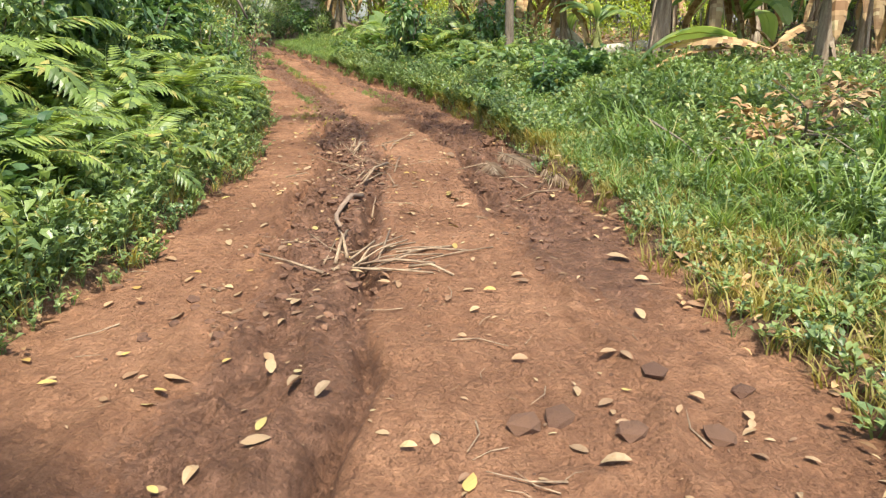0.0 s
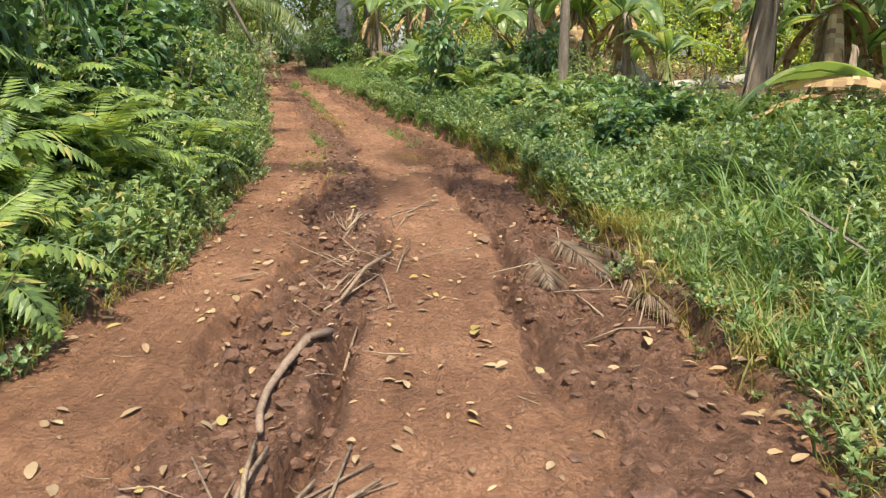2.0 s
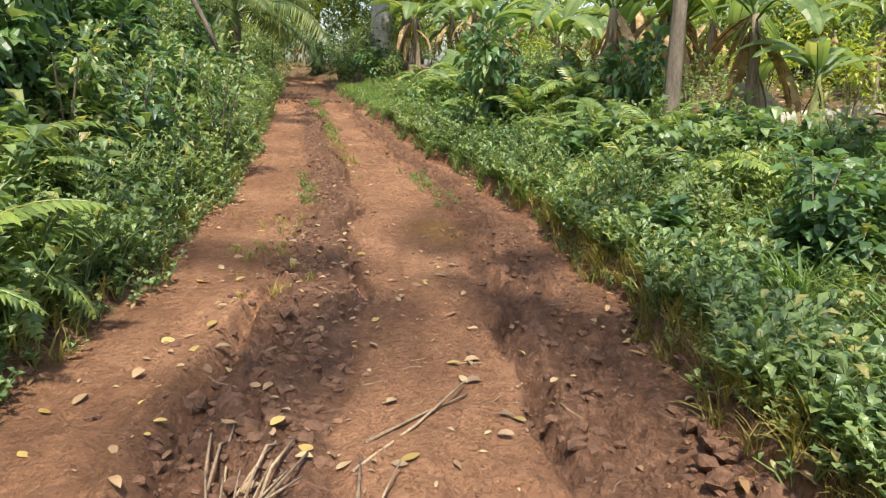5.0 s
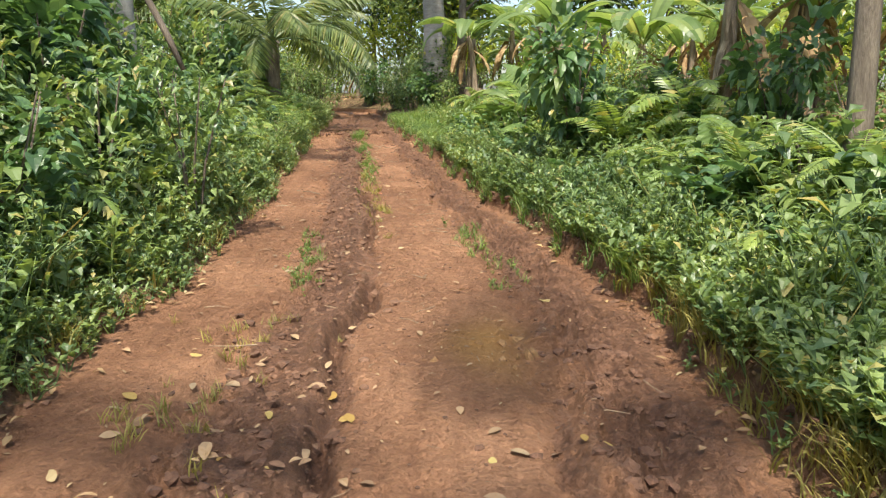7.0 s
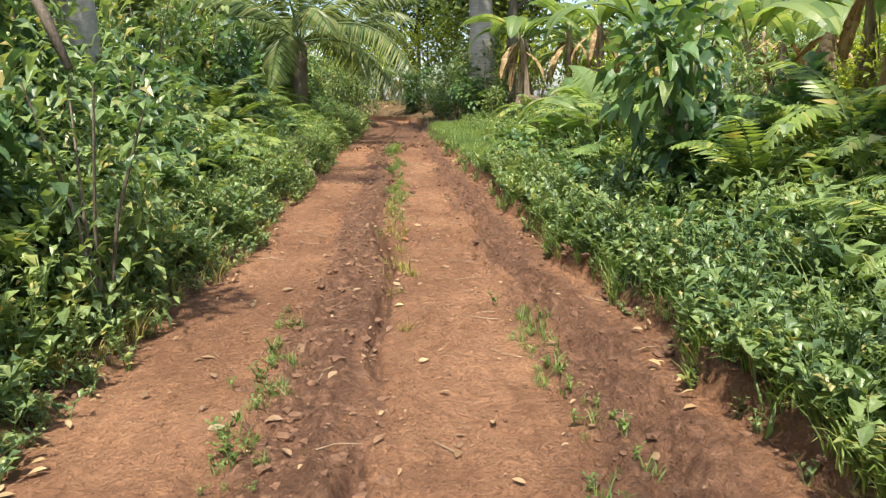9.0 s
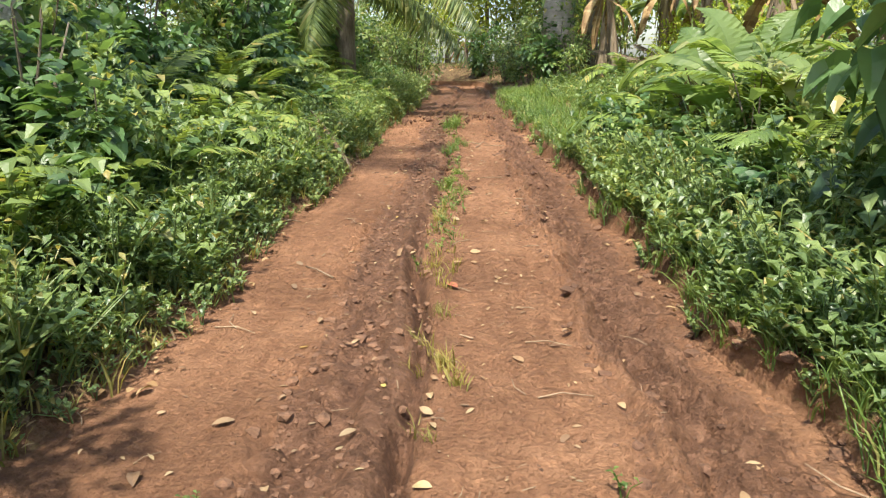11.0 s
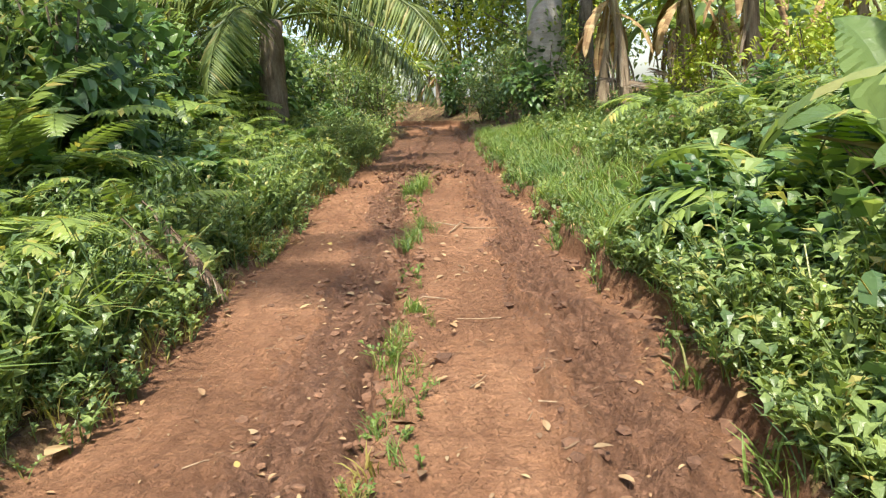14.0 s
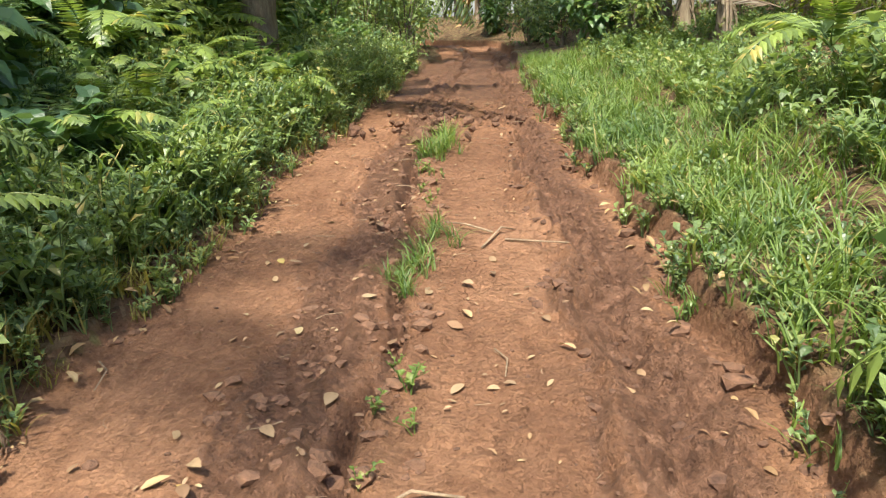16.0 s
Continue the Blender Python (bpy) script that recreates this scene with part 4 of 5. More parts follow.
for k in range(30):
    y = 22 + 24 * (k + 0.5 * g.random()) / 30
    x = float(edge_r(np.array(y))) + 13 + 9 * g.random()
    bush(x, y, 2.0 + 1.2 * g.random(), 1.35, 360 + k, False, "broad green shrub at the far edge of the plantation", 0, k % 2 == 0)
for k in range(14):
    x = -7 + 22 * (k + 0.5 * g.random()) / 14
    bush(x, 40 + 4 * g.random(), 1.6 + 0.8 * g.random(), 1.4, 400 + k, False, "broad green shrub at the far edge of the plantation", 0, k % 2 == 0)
# shrubs added to brighten the grove, sunlight in their leaf colour
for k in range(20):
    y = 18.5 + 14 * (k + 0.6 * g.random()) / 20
    bush(float(edge_r(np.array(y))) + 3.4 + 6.5 * g.random(), y, 0.75 + 0.5 * g.random(), 1.2, 430 + k, False, "shrub between the banana plants, sunlight painted into its leaves", 0, True)
# shrubs with sunlight put into their leaf colour, closing the view beyond the bend
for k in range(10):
    bush(-19 + 11 * k / 9, 51.5 + 2.0 * g.random(), 2.3 + 0.8 * g.random(), 1.5, 300 + k, False, "shrub beyond the bend of the track, sunlight painted into its leaves", 0, True)

# ---- undergrowth ----
scatter_side("undergrowth", HERBS, 2100, 0.5, 34, -1, 0.12, 1.3, BROAD, "low leafy green undergrowth along the track", "undergrowth", 0.7, 1.4, 0.08)
scatter_side("undergrowth", HERBS_BIG, 750, 9.5, 20, -1, 0.5, 2.6, BROAD, "dense broad-leaved green undergrowth on the bank", "undergrowth", 0.7, 1.3, 0.35)
scatter_side("undergrowth", HERBS_BIG, 600, 0.5, 36, -1, 1.2, 3.2, BROAD, "dense broad-leaved green undergrowth on the bank", "undergrowth", 0.6, 1.1, 0.2)
scatter_side("undergrowth", HEARTS, 900, 4, 34, -1, 0.6, 2.4, VINE, "dark creeping vines over the bank", "undergrowth", 0.7, 1.3, 0.4, 1.0, 0.45)
scatter_side("undergrowth", HERBS, 1400, 9, 22.2, 1, 0.15, 2.4, BROAD, "low leafy green undergrowth beside the track", "undergrowth", 0.5, 1.1, 0.04)
scatter_side("undergrowth", HERBS, 900, 22, 34, 1, 1.0, 4.5, BROAD, "low weeds among the verge grass", "undergrowth", 0.5, 1.1)
scatter_side("undergrowth", HERBS_BIG, 200, 21.5, 27, 1, 1.6, 3.6, BROAD, "broad-leaved weeds behind the verge grass", "undergrowth", 0.6, 1.1)
scatter_side("undergrowth", HERBS_BIG, 330, 12.5, 22.5, 1, 0.7, 2.3, BROAD, "dense broad-leaved plants under the bananas", "undergrowth", 0.6, 1.2, 0.2)
scatter_side("undergrowth", HEARTS, 700, 11, 24, 1, 0.4, 2.4, VINE, "dark heart-leaved creepers on the verge", "undergrowth", 0.7, 1.2, 0.3, 1.0, 0.4)
scatter_side("undergrowth", HERBS, 900, 3, 12, 1, 1.2, 5.5, BROAD, "leafy weeds among tall grass", "undergrowth", 0.7, 1.3, 0.1)
scatter_side("undergrowth", HERBS, 900, 10, 50, 1, 2.4, 16, BROAD, "green weeds on the plantation floor", "undergrowth", 0.5, 1.1)
scatter_side("seedlings", TINY, 1500, 1, 32, -1, -0.05, 0.5, BROAD, "tiny green weeds at the track's edge", "weeds", 0.6, 1.4)
scatter_side("seedlings", TINY, 1500, 1, 32, 1, -0.03, 0.7, BROAD, "tiny green weeds at the track's edge", "weeds", 0.6, 1.4)
scatter_side("grass", TUFTS, 1700, 4.5, 13, 1, 0.15, 3.4, GRASS, "lush green roadside grass", "grass", 0.5, 0.95)
scatter_side("grass", TUFTS, 420, 0.5, 5, 1, 0.35, 3.4, GRASS, "green roadside grass in loose tufts", "grass", 0.4, 0.75)
scatter_side("undergrowth", HERBS, 700, 2, 10, 1, 0.5, 4.0, BROAD, "leafy weeds among the roadside grass", "undergrowth", 0.5, 1.0)
scatter_side("grass", TUFTS_LONG, 260, 4.5, 13, 1, 0.6, 3.4, GRASS, "long arching blades of green grass", "grass", 0.6, 1.1)
scatter_side("grass", TUFTS_LOW, 1500, 0, 13, 1, -0.02, 1.2, DRYGRASS, "short yellowing grass at the verge", "grass", 0.7, 1.3)
scatter_side("grass", TUFTS, 1300, 21.5, 34, 1, 0.12, 2.2, GRASS, "bright green grass verge", "grass", 0.5, 0.95)
scatter_side("grass", TUFTS_LOW, 900, 13, 34, 1, 0.0, 0.7, GRASS, "short grass on the cut bank", "grass", 0.7, 1.4)
scatter_side("grass", TUFTS_LONG, 160, 12, 22, 1, 0.3, 1.8, GRASS, "long arching blades of green grass", "grass", 0.5, 0.9)
scatter_side("grass", TUFTS_LONG, 380, 19, 31, -1, 0.25, 1.6, GRASS, "long strap leaves hanging over the bank", "grass", 0.7, 1.4)
scatter_side("grass", TUFTS_LOW, 700, 2, 32, -1, 0.0, 0.5, DRYGRASS, "short dry grass at the verge", "grass", 0.7, 1.4)

scatter_side("undergrowth", HERBS, 1350, 8, 22.5, 1, 0.05, 0.5, BROAD, "leafy weeds overhanging the cut bank", "undergrowth", 0.5, 1.0)
scatter_side("undergrowth", HERBS, 1100, 2, 34, -1, 0.03, 0.5, BROAD, "leafy weeds overhanging the cut bank", "undergrowth", 0.4, 0.8)

HERBS_FINE = [herb(80 + k, 40, 0.05, 0.3, oval, 0.5, 0.17) for k in range(5)]
scatter_side("undergrowth", HERBS_FINE, 1700, 9, 34, -1, 0.15, 1.7, BROAD, "fine-leaved green weeds covering the bank", "undergrowth", 0.8, 1.6, 0.3)
scatter_side("undergrowth", HERBS_FINE, 900, 12, 22, 1, 0.2, 2.2, BROAD, "fine-leaved green weeds covering the verge", "undergrowth", 0.8, 1.5, 0.2)
scatter_side("grass", TUFTS, 900, 7.5, 14, 1, 0.02, 0.55, DRYGRASS, "pale yellow-green grass fringe along the cut bank", "grass", 0.35, 0.7)
scatter_side("grass", TUFTS, 500, 13, 22, 1, 0.02, 0.5, GRASS, "grass fringe along the cut bank", "grass", 0.4, 0.75)

# grass on the hump between the wheel tracks
def strip_points(count, y0, y1, f, width):
    y = y0 + (y1 - y0) * rng.random(count)
    ff = f + width * rng.normal(size=count)
    x = edge_l(y) + ff * (edge_r(y) - edge_l(y))
    return np.stack([x, y, height(x, y)], 1)


def strip(count, y0, y1, f, width, templates, mat, s0, s1, label):
    p = strip_points(count, y0, y1, f, width)
    scatter("grass", templates, p, random_turn(count), s0 + (s1 - s0) * rng.random(count), 0.4 * (rng.random(count) - 0.5), mat, label, "grass")


strip(60, 18.5, 27, 0.5, 0.025, TINY, GRASS, 0.4, 0.9, "thin grass on the hump between wheel ruts")
strip(44, 20.1, 21.8, 0.505, 0.024, TUFTS_LOW, GRASS, 0.35, 0.8, "grass tufts on the hump between wheel ruts")
strip(26, 26.0, 26.8, 0.5, 0.03, TUFTS, GRASS, 0.5, 0.8, "green grass clump between wheel ruts")
strip(26, 23.2, 24.2, 0.5, 0.024, TUFTS, GRASS, 0.3, 0.6, "green grass clump between wheel ruts")
strip(50, 13.6, 15.8, 0.275, 0.022, TUFTS_LOW + TINY, GRASS, 0.3, 0.8, "small grass tufts beside the wheel rut")
strip(50, 13.8, 16.2, 0.765, 0.022, TUFTS_LOW + TINY, GRASS, 0.3, 0.8, "small grass tufts beside the wheel rut")
strip(40, 10.5, 13.0, 0.26, 0.05, TUFTS_LOW, DRYGRASS, 0.4, 0.8, "sparse dry grass on the track")
strip(40, 15.5, 20, 0.5, 0.02, TUFTS_LOW, DRYGRASS, 0.5, 0.9, "sparse dry grass on the hump")


# ---- clods and litter on the track ----
def lump(seed):
    bm = bmesh.new()
    bmesh.ops.create_icosphere(bm, subdivisions=1, radius=1)
    g = np.random.default_rng(seed)
    for v in bm.verts:
        v.co = v.co * (0.65 + 0.6 * g.random())
        v.co.z *= 0.6
    bm.verts.index_update()
    out = np.array([v.co[:] for v in bm.verts]), np.array([[v.index for v in f.verts] for f in bm.faces])
    bm.free()
    return out


LUMPS = [lump(k) for k in range(6)]


def clods(count, y0, y1, f, width, s0, s1, label):
    p = strip_points(count, y0, y1, f, width)
    scatter("clods", LUMPS, p, random_turn(count), s0 + (s1 - s0) * rng.random(count) ** 2.5, 0.6 * (rng.random(count) - 0.5), CLOD, label, "clods")


clods(900, 3.0, 13, 0.33, 0.07, 0.006, 0.045, "crumbled lumps of dark damp earth")
clods(600, 13, 30, 0.35, 0.06, 0.006, 0.035, "crumbled lumps of damp red earth")
clods(400, 3.0, 30, 0.45, 0.025, 0.008, 0.045, "broken earth along the deep rut")
clods(700, 4.5, 13, 0.86, 0.07, 0.006, 0.045, "crumbled lumps of dark damp earth")
clods(500, 13, 30, 0.87, 0.05, 0.006, 0.035, "crumbled lumps of damp red earth")
clods(350, 4.0, 30, 0.77, 0.02, 0.008, 0.04, "broken earth along the rut's rim")
clods(420, 6.0, 31, 1.0, 0.02, 0.01, 0.06, "broken earth along the cut bank")
clods(260, 3.0, 31, 0.0, 0.02, 0.008, 0.04, "broken earth along the bank")
clods(1600, 0.5, 30, 0.55, 0.28, 0.004, 0.014, "small crumbs of dry earth")
scatter("clods", LUMPS, np.array([(0.62 + 0.14 * q[0], 9.1 + 0.2 * q[1], 0.03 + ground_z(0.62, 9.1)) for q in rng.normal(size=(40, 2))]), random_turn(40), 0.02 + 0.045 * rng.random(40), random_turn(40), CLOD, "heap of dark upturned mud clods", "clods")
scatter("clods", LUMPS, np.array([(-1.38 + 0.14 * q[0], 9.4 + 0.2 * q[1], ground_z(-1.38, 9.4)) for q in rng.normal(size=(40, 2))]), random_turn(40), 0.02 + 0.05 * rng.random(40), random_turn(40), CLOD, "heap of dark mud clods on the track", "clods")
scatter("clods", LUMPS, np.array([(-0.92 + 0.13 * q[0], 12.85 + 0.2 * q[1], ground_z(-0.92, 12.85) + 0.01) for q in rng.normal(size=(30, 2))]), random_turn(30), 0.012 + 0.035 * rng.random(30), random_turn(30), OCHRE, "broken ochre earth clods", "clods")
CHUNK = [mesh_from("earth_clod", *LUMPS[k]) for k in range(3)]
for k, (x, y, s) in enumerate([(0.86, 2.72, 0.06), (1.2, 2.66, 0.05), (0.68, 2.3, 0.07), (0.98, 2.3, 0.06), (0.3, 2.35, 0.07), (0.42, 2.4, 0.075), (-3.9, 22.05, 0.04), (-4.0, 21.1, 0.05), (-0.1, 10.9, 0.04), (-2.45, 18.2, 0.06)]):
    ob = new("earth_clod", CHUNK[k % 3])
    if not ob.data.materials:
        ob.data.materials.append(CLOD)
    ob.matrix_basis = pose(x, y, ground_z(x, y) + s * 0.15, 0, 0, 70 * k) @ Matrix.Diagonal((s, s * 1.2, s * 0.8, 1))
    tagged(ob, "dry reddish earth clod lying on the track", "clod", "earth clods")

FALLEN = [mesh_from("fallen_leaf", *blade(0.1, 0.062, 4, oval, 12 - 8 * k, -14 + 10 * k, 0.1 - 0.08 * k, 24 * k - 20)) for k in range(3)]
FALLEN_TAN = [mesh_from("fallen_leaf", *blade(0.11, 0.05, 4, oval, 24 - 8 * k, -26 + 5 * k, 0.3 - 0.2 * k, 40 * k - 30)) for k in range(3)]
FALLEN_BIG = [mesh_from("fallen_leaf", *blade(0.15, 0.1, 5, oval, 28, -22, 0.3 - 0.3 * k, 25)) for k in range(2)]
g = np.random.default_rng(41)
for k in range(285):
    y = 1.6 + 10.5 * g.random() if k < 225 else 12 + 16 * g.random()
    f = (0.06 + 0.42 * g.random()) if g.random() < 0.5 else (0.1 + 0.9 * g.random())
    x = float(edge_l(np.array(y)) + f * (edge_r(np.array(y)) - edge_l(np.array(y))))
    r = g.random()
    yellow = r < 0.22
    me = (FALLEN if yellow else FALLEN_TAN)[k % 3]
    part_mat = YELLOWLEAF if yellow else TANLEAF
    if not me.materials:
        me.materials.append(part_mat)
    ob = new("fallen_leaf", me)
    ob.matrix_basis = pose(x, y, ground_z(x, y) + 0.012, 24 * (g.random() - 0.5), 24 * (g.random() - 0.5), 360 * g.random()) @ Matrix.Scale(0.4 + 0.65 * g.random() ** 1.3, 4)
    tagged(ob, "yellow fallen leaf lying on red earth" if yellow else "dry tan fallen leaf curled on red earth", "leaf", "fallen leaves")
for k, (x, y) in enumerate([(-1.95, 2.35), (1.15, 4.3), (1.45, 4.2), (1.6, 3.7), (1.4, 4.9), (0.1, 8.0), (-4.95, 18.5), (-5.2, 20.0)]):
    me = FALLEN_BIG[k % 2]
    if not me.materials:
        me.materials.append(TANLEAF)
    ob = new("fallen_leaf", me)
    ob.matrix_basis = pose(x, y, ground_z(x, y) + 0.02, 0, 15, 77 * k)
    tagged(ob, "large dry brown leaf lying by the track", "leaf", "fallen leaves")


RED_LEAF = mesh_from("fallen_leaf", *blade(0.13, 0.07, 5, oval, 14, -10, 0.12, 20))
RED_LEAF.materials.append(rough_material("red_leaf", [(0.3, (0.3, 0.09, 0.05)), (0.7, (0.5, 0.18, 0.1))], 30))
for x, y, turn, size, what in ((-3.06, 17.95, 60, 0.8, "bright red fallen leaf on the wheel track"), (-6.05, 21.6, -60, 1.7, "large rust-red fallen leaf on the track")):
    ob = new("fallen_leaf", RED_LEAF)
    ob.matrix_basis = pose(x, y, ground_z(x, y) + 0.02, 0, 8, turn) @ Matrix.Scale(size, 4)
    tagged(ob, what, "leaf", "fallen leaves")


def litter_template(seed):
    g = np.random.default_rng(seed)
    return blade(0.075, 0.03, 3, oval, 40 * g.random(), -50 * g.random(), 0.4 * g.random(), 60 * (g.random() - 0.5))


LITTER = [litter_template(k) for k in range(5)]
TWIG = [tube([(0, 0, 0.004), (0.01, 0.07, 0.008), (0.0, 0.15, 0.004)], [0.003, 0.0025, 0.0015], 4), tube([(0, 0, 0.004), (-0.02, 0.1, 0.01), (0.02, 0.22, 0.005)], [0.004, 0.003, 0.002], 4)]
scatter_side("leaf_litter", LITTER, 1500, 0.5, 32, -1, -0.15, 0.8, DEADLEAF, "brown leaf litter along the bank", "leaf litter", 0.4, 1.1, 0.05)
scatter_side("leaf_litter", LITTER, 1500, 0.5, 32, 1, -0.15, 1.0, DEADLEAF, "brown leaf litter along the verge", "leaf litter", 0.4, 1.2, 0.05)
scatter_side("leaf_litter", LITTER, 1500, 12, 48, 1, 2, 14, DEADLEAF, "dry leaf litter under the banana plants", "leaf litter", 1.5, 5, 0.05)
scatter_side("leaf_litter", [t for t in LITTER], 500, 2.5, 6.5, 1, 0.1, 1.3, DEADLEAF, "drift of dry leaves on the verge", "leaf litter", 0.7, 1.7, 0.03)
for count, y0, y1, mat, what in ((260, 1.2, 12, TANLEAF, "dry tan"), (60, 1.2, 12, YELLOWLEAF, "yellow"), (260, 12, 30, TANLEAF, "dry tan")):
    p = strip_points(count, y0, y1, 0.5, 0.3)
    scatter("leaf_litter", [blade(0.1, 0.05, 4, oval, 22 - 8 * k, -24 + 6 * k, 0.25 - 0.15 * k, 40 * k - 30) for k in range(3)], p + (0, 0, 0.012), random_turn(count), 0.35 + 0.5 * rng.random(count), 0.4 * (rng.random(count) - 0.5), mat, what + " fallen leaves strewn along the track", "leaf litter")
p = strip_points(420, 1, 30, 0.5, 0.3)
scatter("twigs", TWIG, p + (0, 0, 0.004), random_turn(len(p)), 0.3 + 0.9 * rng.random(len(p)) ** 2, 0 * p[:, 0], STRAW, "straw and thin twigs strewn on the track", "twigs")
p = strip_points(1500, 1, 30, 0.5, 0.3)
scatter("leaf_litter", LITTER, p + (0, 0, 0.006), random_turn(len(p)), 0.15 + 0.45 * rng.random(len(p)), 0 * p[:, 0], TANLEAF, "small leaf scraps trodden into the track", "leaf litter")


# ---- sticks and dead palm fronds ----
def stick(points, radius, label="pale dry stick lying on the track", name="stick", mat=None):
    pts = [(x, y, ground_z(x, y) + radius + h) for x, y, h in points]
    return trunk_thing(name, pts, np.linspace(radius, radius * 0.6, len(pts)), mat or STRAW, label, name, 6, 0.3)


stick([(-0.68, 6.02, 0.02), (-0.74, 5.78, 0.03), (-0.78, 5.52, 0.035), (-0.79, 5.28, 0.03), (-0.76, 5.08, 0.02), (-0.71, 4.92, 0.02)], 0.023, "bent pale branch lying in the rut", "branch", PEELED)
stick([(-0.58, 7.6, 0.02), (-0.66, 7.0, 0.08), (-0.7, 6.4, 0.03)], 0.016, "pale branch lying in the rut", "branch")
g = np.random.default_rng(8)
for k in range(13):
    x, y, a, L = -0.42 + 0.14 * g.normal(), 4.3 + 0.12 * g.normal(), math.radians(20 + 22 * g.normal()), 0.3 + 0.4 * g.random()
    stick([(x, y, 0.0), (x + 0.5 * L * math.cos(a), y + 0.5 * L * math.sin(a), 0.03 * g.random()), (x + L * math.cos(a), y + L * math.sin(a), 0.0)], 0.005 + 0.008 * g.random())
for k in range(13):
    x, y, a, L = -0.62 + 0.12 * g.normal(), 4.3 + 0.12 * g.normal(), math.radians(85 + 28 * g.normal()), 0.35 + 0.4 * g.random()
    stick([(x, y, 0.0), (x + 0.5 * L * math.cos(a), y + 0.5 * L * math.sin(a), 0.06 * g.random()), (x + L * math.cos(a), y + L * math.sin(a), 0.02)], 0.005 + 0.008 * g.random())
for k in range(26):
    y = 5.6 + 3.4 * g.random()
    x = -0.72 - 0.12 * (y - 7) * 0.6 + 0.16 * g.normal()
    a, L = math.radians(95 + 30 * g.normal()), 0.3 + 0.6 * g.random()
    stick([(x, y, 0.0), (x + 0.5 * L * math.cos(a), y + 0.5 * L * math.sin(a), 0.07 * g.random()), (x + L * math.cos(a), y + L * math.sin(a), 0.05 * g.random())], 0.003 + 0.006 * g.random(), "dry straw-coloured palm stalk in the rut")
for k in range(7):
    a = math.radians(72 + 7 * k)
    x, y = -1.0, 8.15
    stick([(x, y, 0.02), (x + 0.25 * math.cos(a), y + 0.25 * math.sin(a), 0.07), (x + 0.45 * math.cos(a), y + 0.45 * math.sin(a), 0.1)], 0.006, "spiky dry palm stalk sticking up from the rut")
for x, y, a in [(-1.2, 8.6, 100), (-1.1, 8.5, 80), (-1.05, 8.55, 88), (-4.2, 16.9, 150), (-4.6, 21.9, 20), (-4.8, 24.1, 10), (-4.9, 24.2, 160), (-4.9, 24.0, 75), (-5.2, 19.2, 60), (-3.9, 18.0, 150), (-1.5, 6.9, 25), (-1.25, 8.7, 110)]:
    a = math.radians(a)
    stick([(x, y, 0), (x + 0.2 * math.cos(a), y + 0.2 * math.sin(a), 0.03), (x + 0.34 * math.cos(a), y + 0.34 * math.sin(a), 0)], 0.007)
DEAD_FROND = [mesh_from("dead_frond", *feather(1.5, 48, 0.5, 0.016, 10, -6, 0.2, 80 + k, 0.012, 0.1, 42, 0.6)) for k in range(2)]


def dead_frond(x, y, turn, size=1.0, lift=0.06, tilt=0.0, roll=0.0, k=0, label="", orange=False):
    me = DEAD_FROND[k]
    if not me.materials:
        me.materials.append(GREYFROND)
    ob = new("dead_palm_frond", me)
    ob.matrix_basis = pose(x, y, ground_z(x, y) + lift, tilt, roll, turn) @ Matrix.Scale(size, 4)
    return tagged(ob, label or "dry grey-brown palm frond lying at the verge", "palm frond", "dead palm fronds")


dead_frond(0.62, 8.2, -165, 0.75, 0.05, -3, 12, 0)
dead_frond(0.8, 7.9, -150, 0.6, 0.08, -3, -15, 1)
dead_frond(0.98, 7.1, -172, 0.6, 0.1, -4, 20, 0)
dead_frond(0.45, 7.6, -178, 0.6, 0.04, 0, 0, 1)
dead_frond(-2.3, 21.9, -100, 0.85, 0.75, -25, 30, 0, "brown dead palm frond hanging over creepers")
dead_frond(-2.0, 21.0, -160, 0.6, 0.9, -70, 10, 1, "brown dead palm frond hanging over creepers")
dead_frond(-6.1, 21.6, -60, 0.55, 0.65, -60, 0, 1, "bleached dead frond hanging down the bank")
dead_frond(-6.0, 21.3, -80, 0.5, 0.6, -68, 20, 0, "bleached dead frond hanging down the bank")
dead_frond(-3.3, 30.4, 70, 0.8, 0.35, 10, 0, 0, "orange-brown dead palm frond on the grass")
dead_frond(-3.0, 30.6, 40, 0.7, 0.4, 15, 20, 1, "orange-brown dead palm frond on the grass")


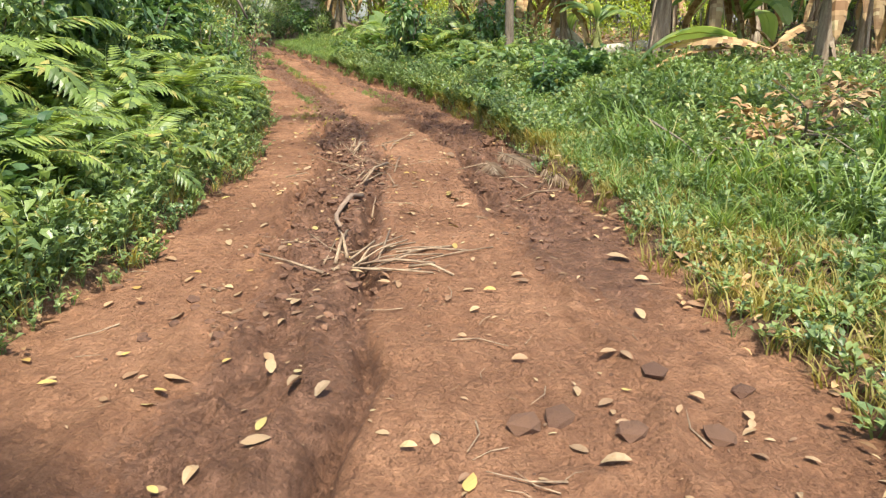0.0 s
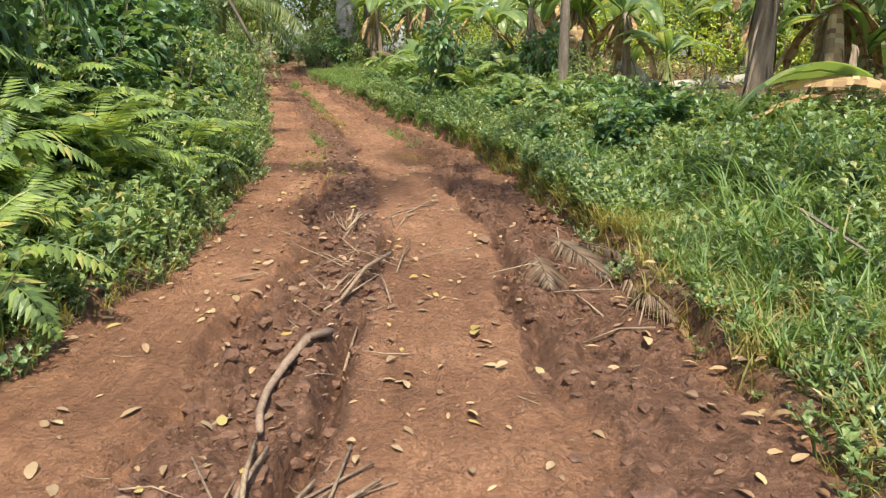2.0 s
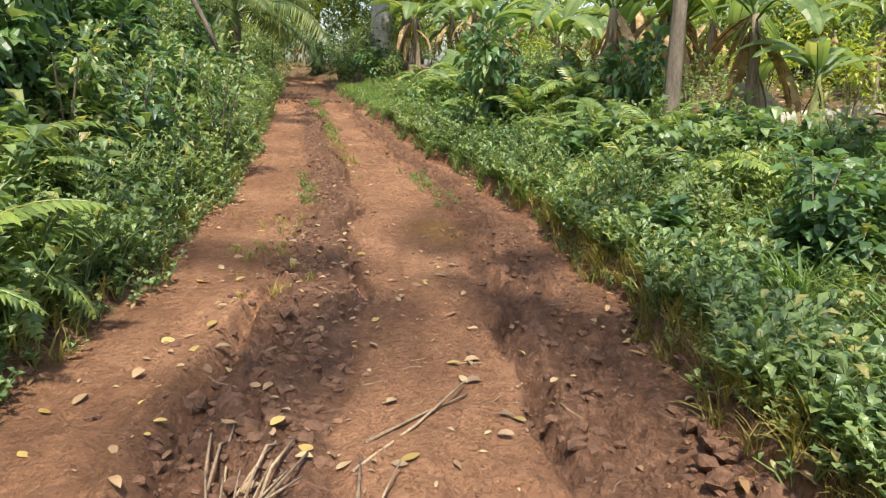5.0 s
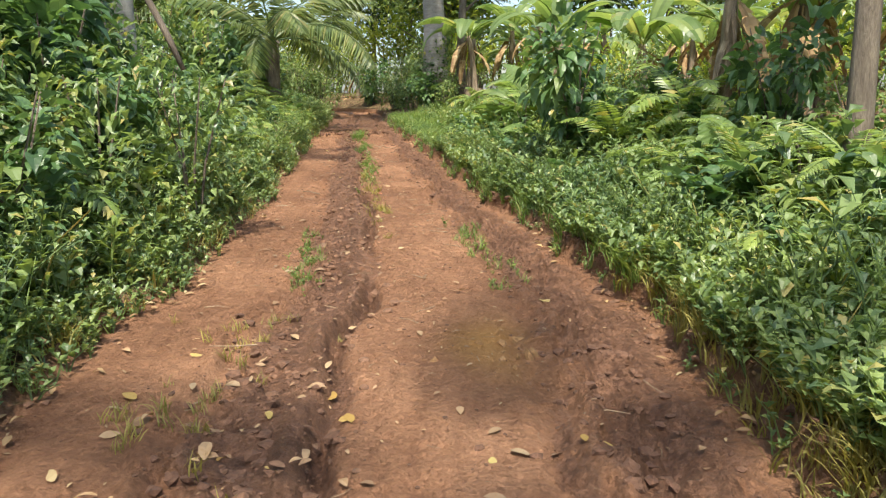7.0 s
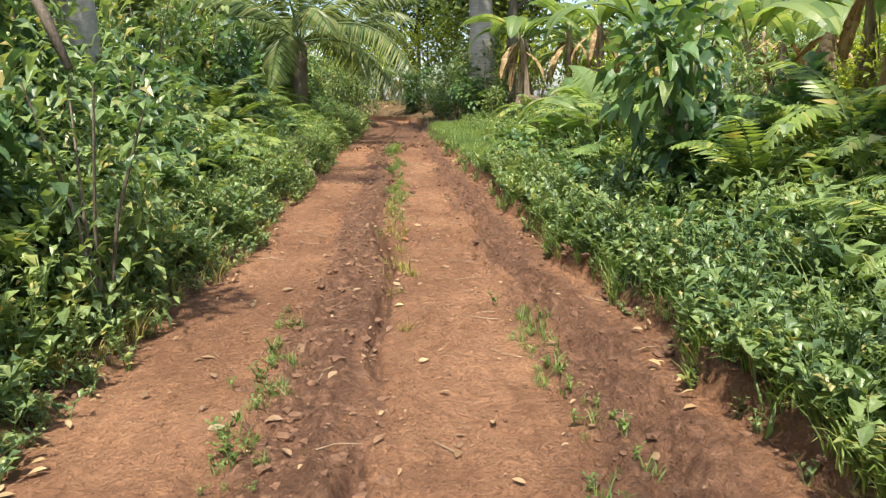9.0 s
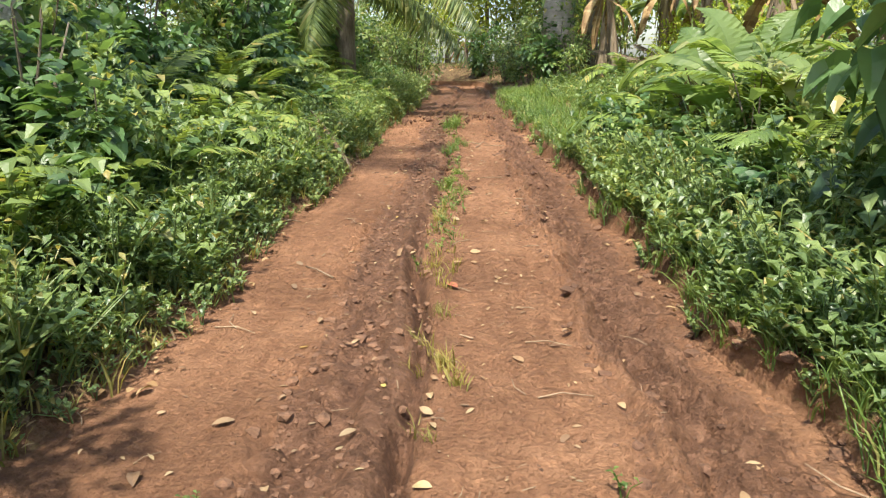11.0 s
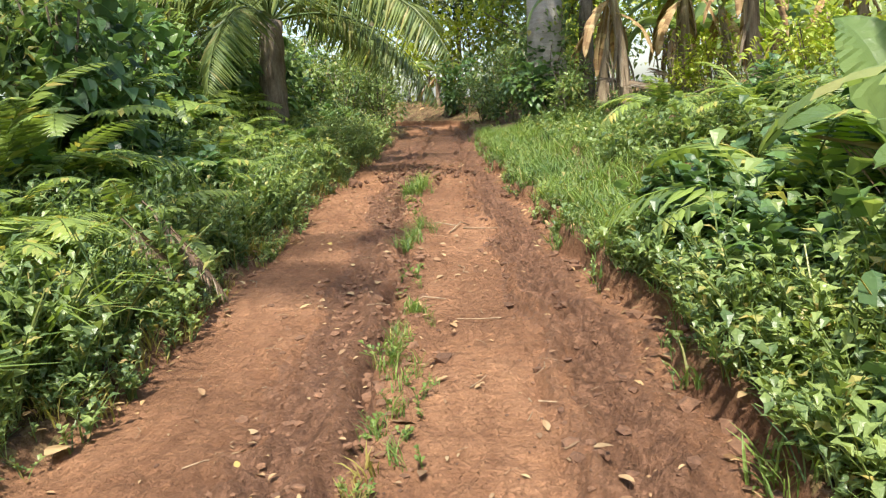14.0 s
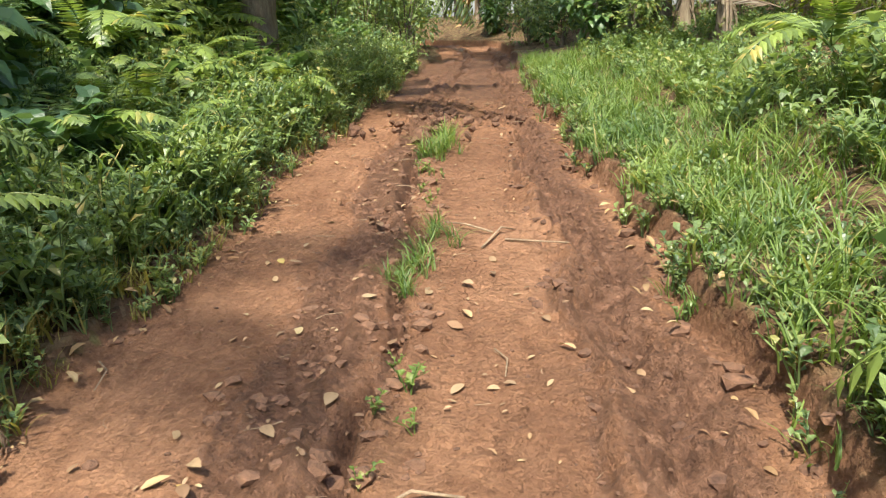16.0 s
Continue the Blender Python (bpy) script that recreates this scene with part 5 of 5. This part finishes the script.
def brush_pile(x, y, size, seed, label, leaves=160):
    g = np.random.default_rng(seed)
    top = new("brush_pile")
    for k in range(22):
        a, L = 6.28 * g.random(), size * (0.5 + 0.7 * g.random())
        c = np.array([size * 0.5 * g.normal(), size * 0.35 * g.normal(), 0.05 + 0.25 * size * g.random()])
        d = np.array([math.cos(a), math.sin(a), 0.5 * g.normal()]) * L / 2
        part("twig", mesh_from("twig", *tube([c - d, c + (0, 0, 0.06), c + d], [0.012, 0.009, 0.004], 5)), BARK, top)
    if leaves:
        part("withered_leaves", mesh_from("withered_leaves", *leaf_cloud(seed, leaves, size * 0.8, size * 0.6, size * 0.5, 0.11)), DEADLEAF, top, pose(0, 0, size * 0.35))
    top.matrix_basis = pose(x, y, ground_z(x, y))
    return tagged(top, label, "brush pile")


brush_pile(3.1, 6.3, 0.8, 1, "heap of withered brown vines beside the grass", 260)
brush_pile(3.9, 7.2, 0.8, 2, "heap of withered brown vines beside the grass", 200)
brush_pile(-2.1, 27.3, 0.9, 3, "grey heap of cut brush on the grass verge", 60)
brush_pile(1.6, 14.9, 0.5, 6, "tangle of dry brown twigs by the trunk", 60)
for k, (x, y, turn, roll) in enumerate([(4.4, 10.9, 95, 20), (4.6, 10.7, 80, -25), (4.2, 11.1, 110, 10), (4.7, 10.9, -60, 15)]):
    ob = new("fallen_banana_leaf", BANANA_LEAVES[k] if k == 0 else DEAD_LEAVES[k % 3])
    ob.matrix_basis = pose(x, y, ground_z(x, y) + 0.5, -35 if k == 0 else 60, roll, turn) @ Matrix.Scale(1.15, 4)
    tagged(ob, "cut banana leaf drying on the grass", "banana leaf", "cut banana leaves")

# withered stalks in the eastern trench
for k in range(24):
    y = 6.2 + 2.2 * g.random()
    x = float(edge_r(np.array(y))) - 0.22 + 0.16 * g.normal()
    a, L = math.radians(100 + 40 * g.normal()), 0.25 + 0.45 * g.random()
    stick([(x, y, 0.0), (x + 0.5 * L * math.cos(a), y + 0.5 * L * math.sin(a), 0.05 * g.random()), (x + L * math.cos(a), y + L * math.sin(a), 0.03 * g.random())], 0.003 + 0.005 * g.random(), "dry brown palm stalk in the muddy trench")
clods(500, 4.0, 11, 0.36, 0.05, 0.01, 0.05, "dark clods thrown up by wheels")
clods(500, 11, 30, 0.33, 0.05, 0.01, 0.04, "red clods thrown up by wheels")
clods(300, 20, 30, 0.5, 0.03, 0.01, 0.05, "red clods on the hump between ruts")
scatter("clods", LUMPS, np.array([(edge_l(np.array(27.6)) + 1.1 + 0.4 * q[0], 27.8 + 0.7 * q[1], ground_z(-6.6, 27.8) + 0.02) for q in rng.normal(size=(60, 2))]), random_turn(60), 0.02 + 0.06 * rng.random(60), random_turn(60), CLOD, "dark churned mud where the track bends", "clods")
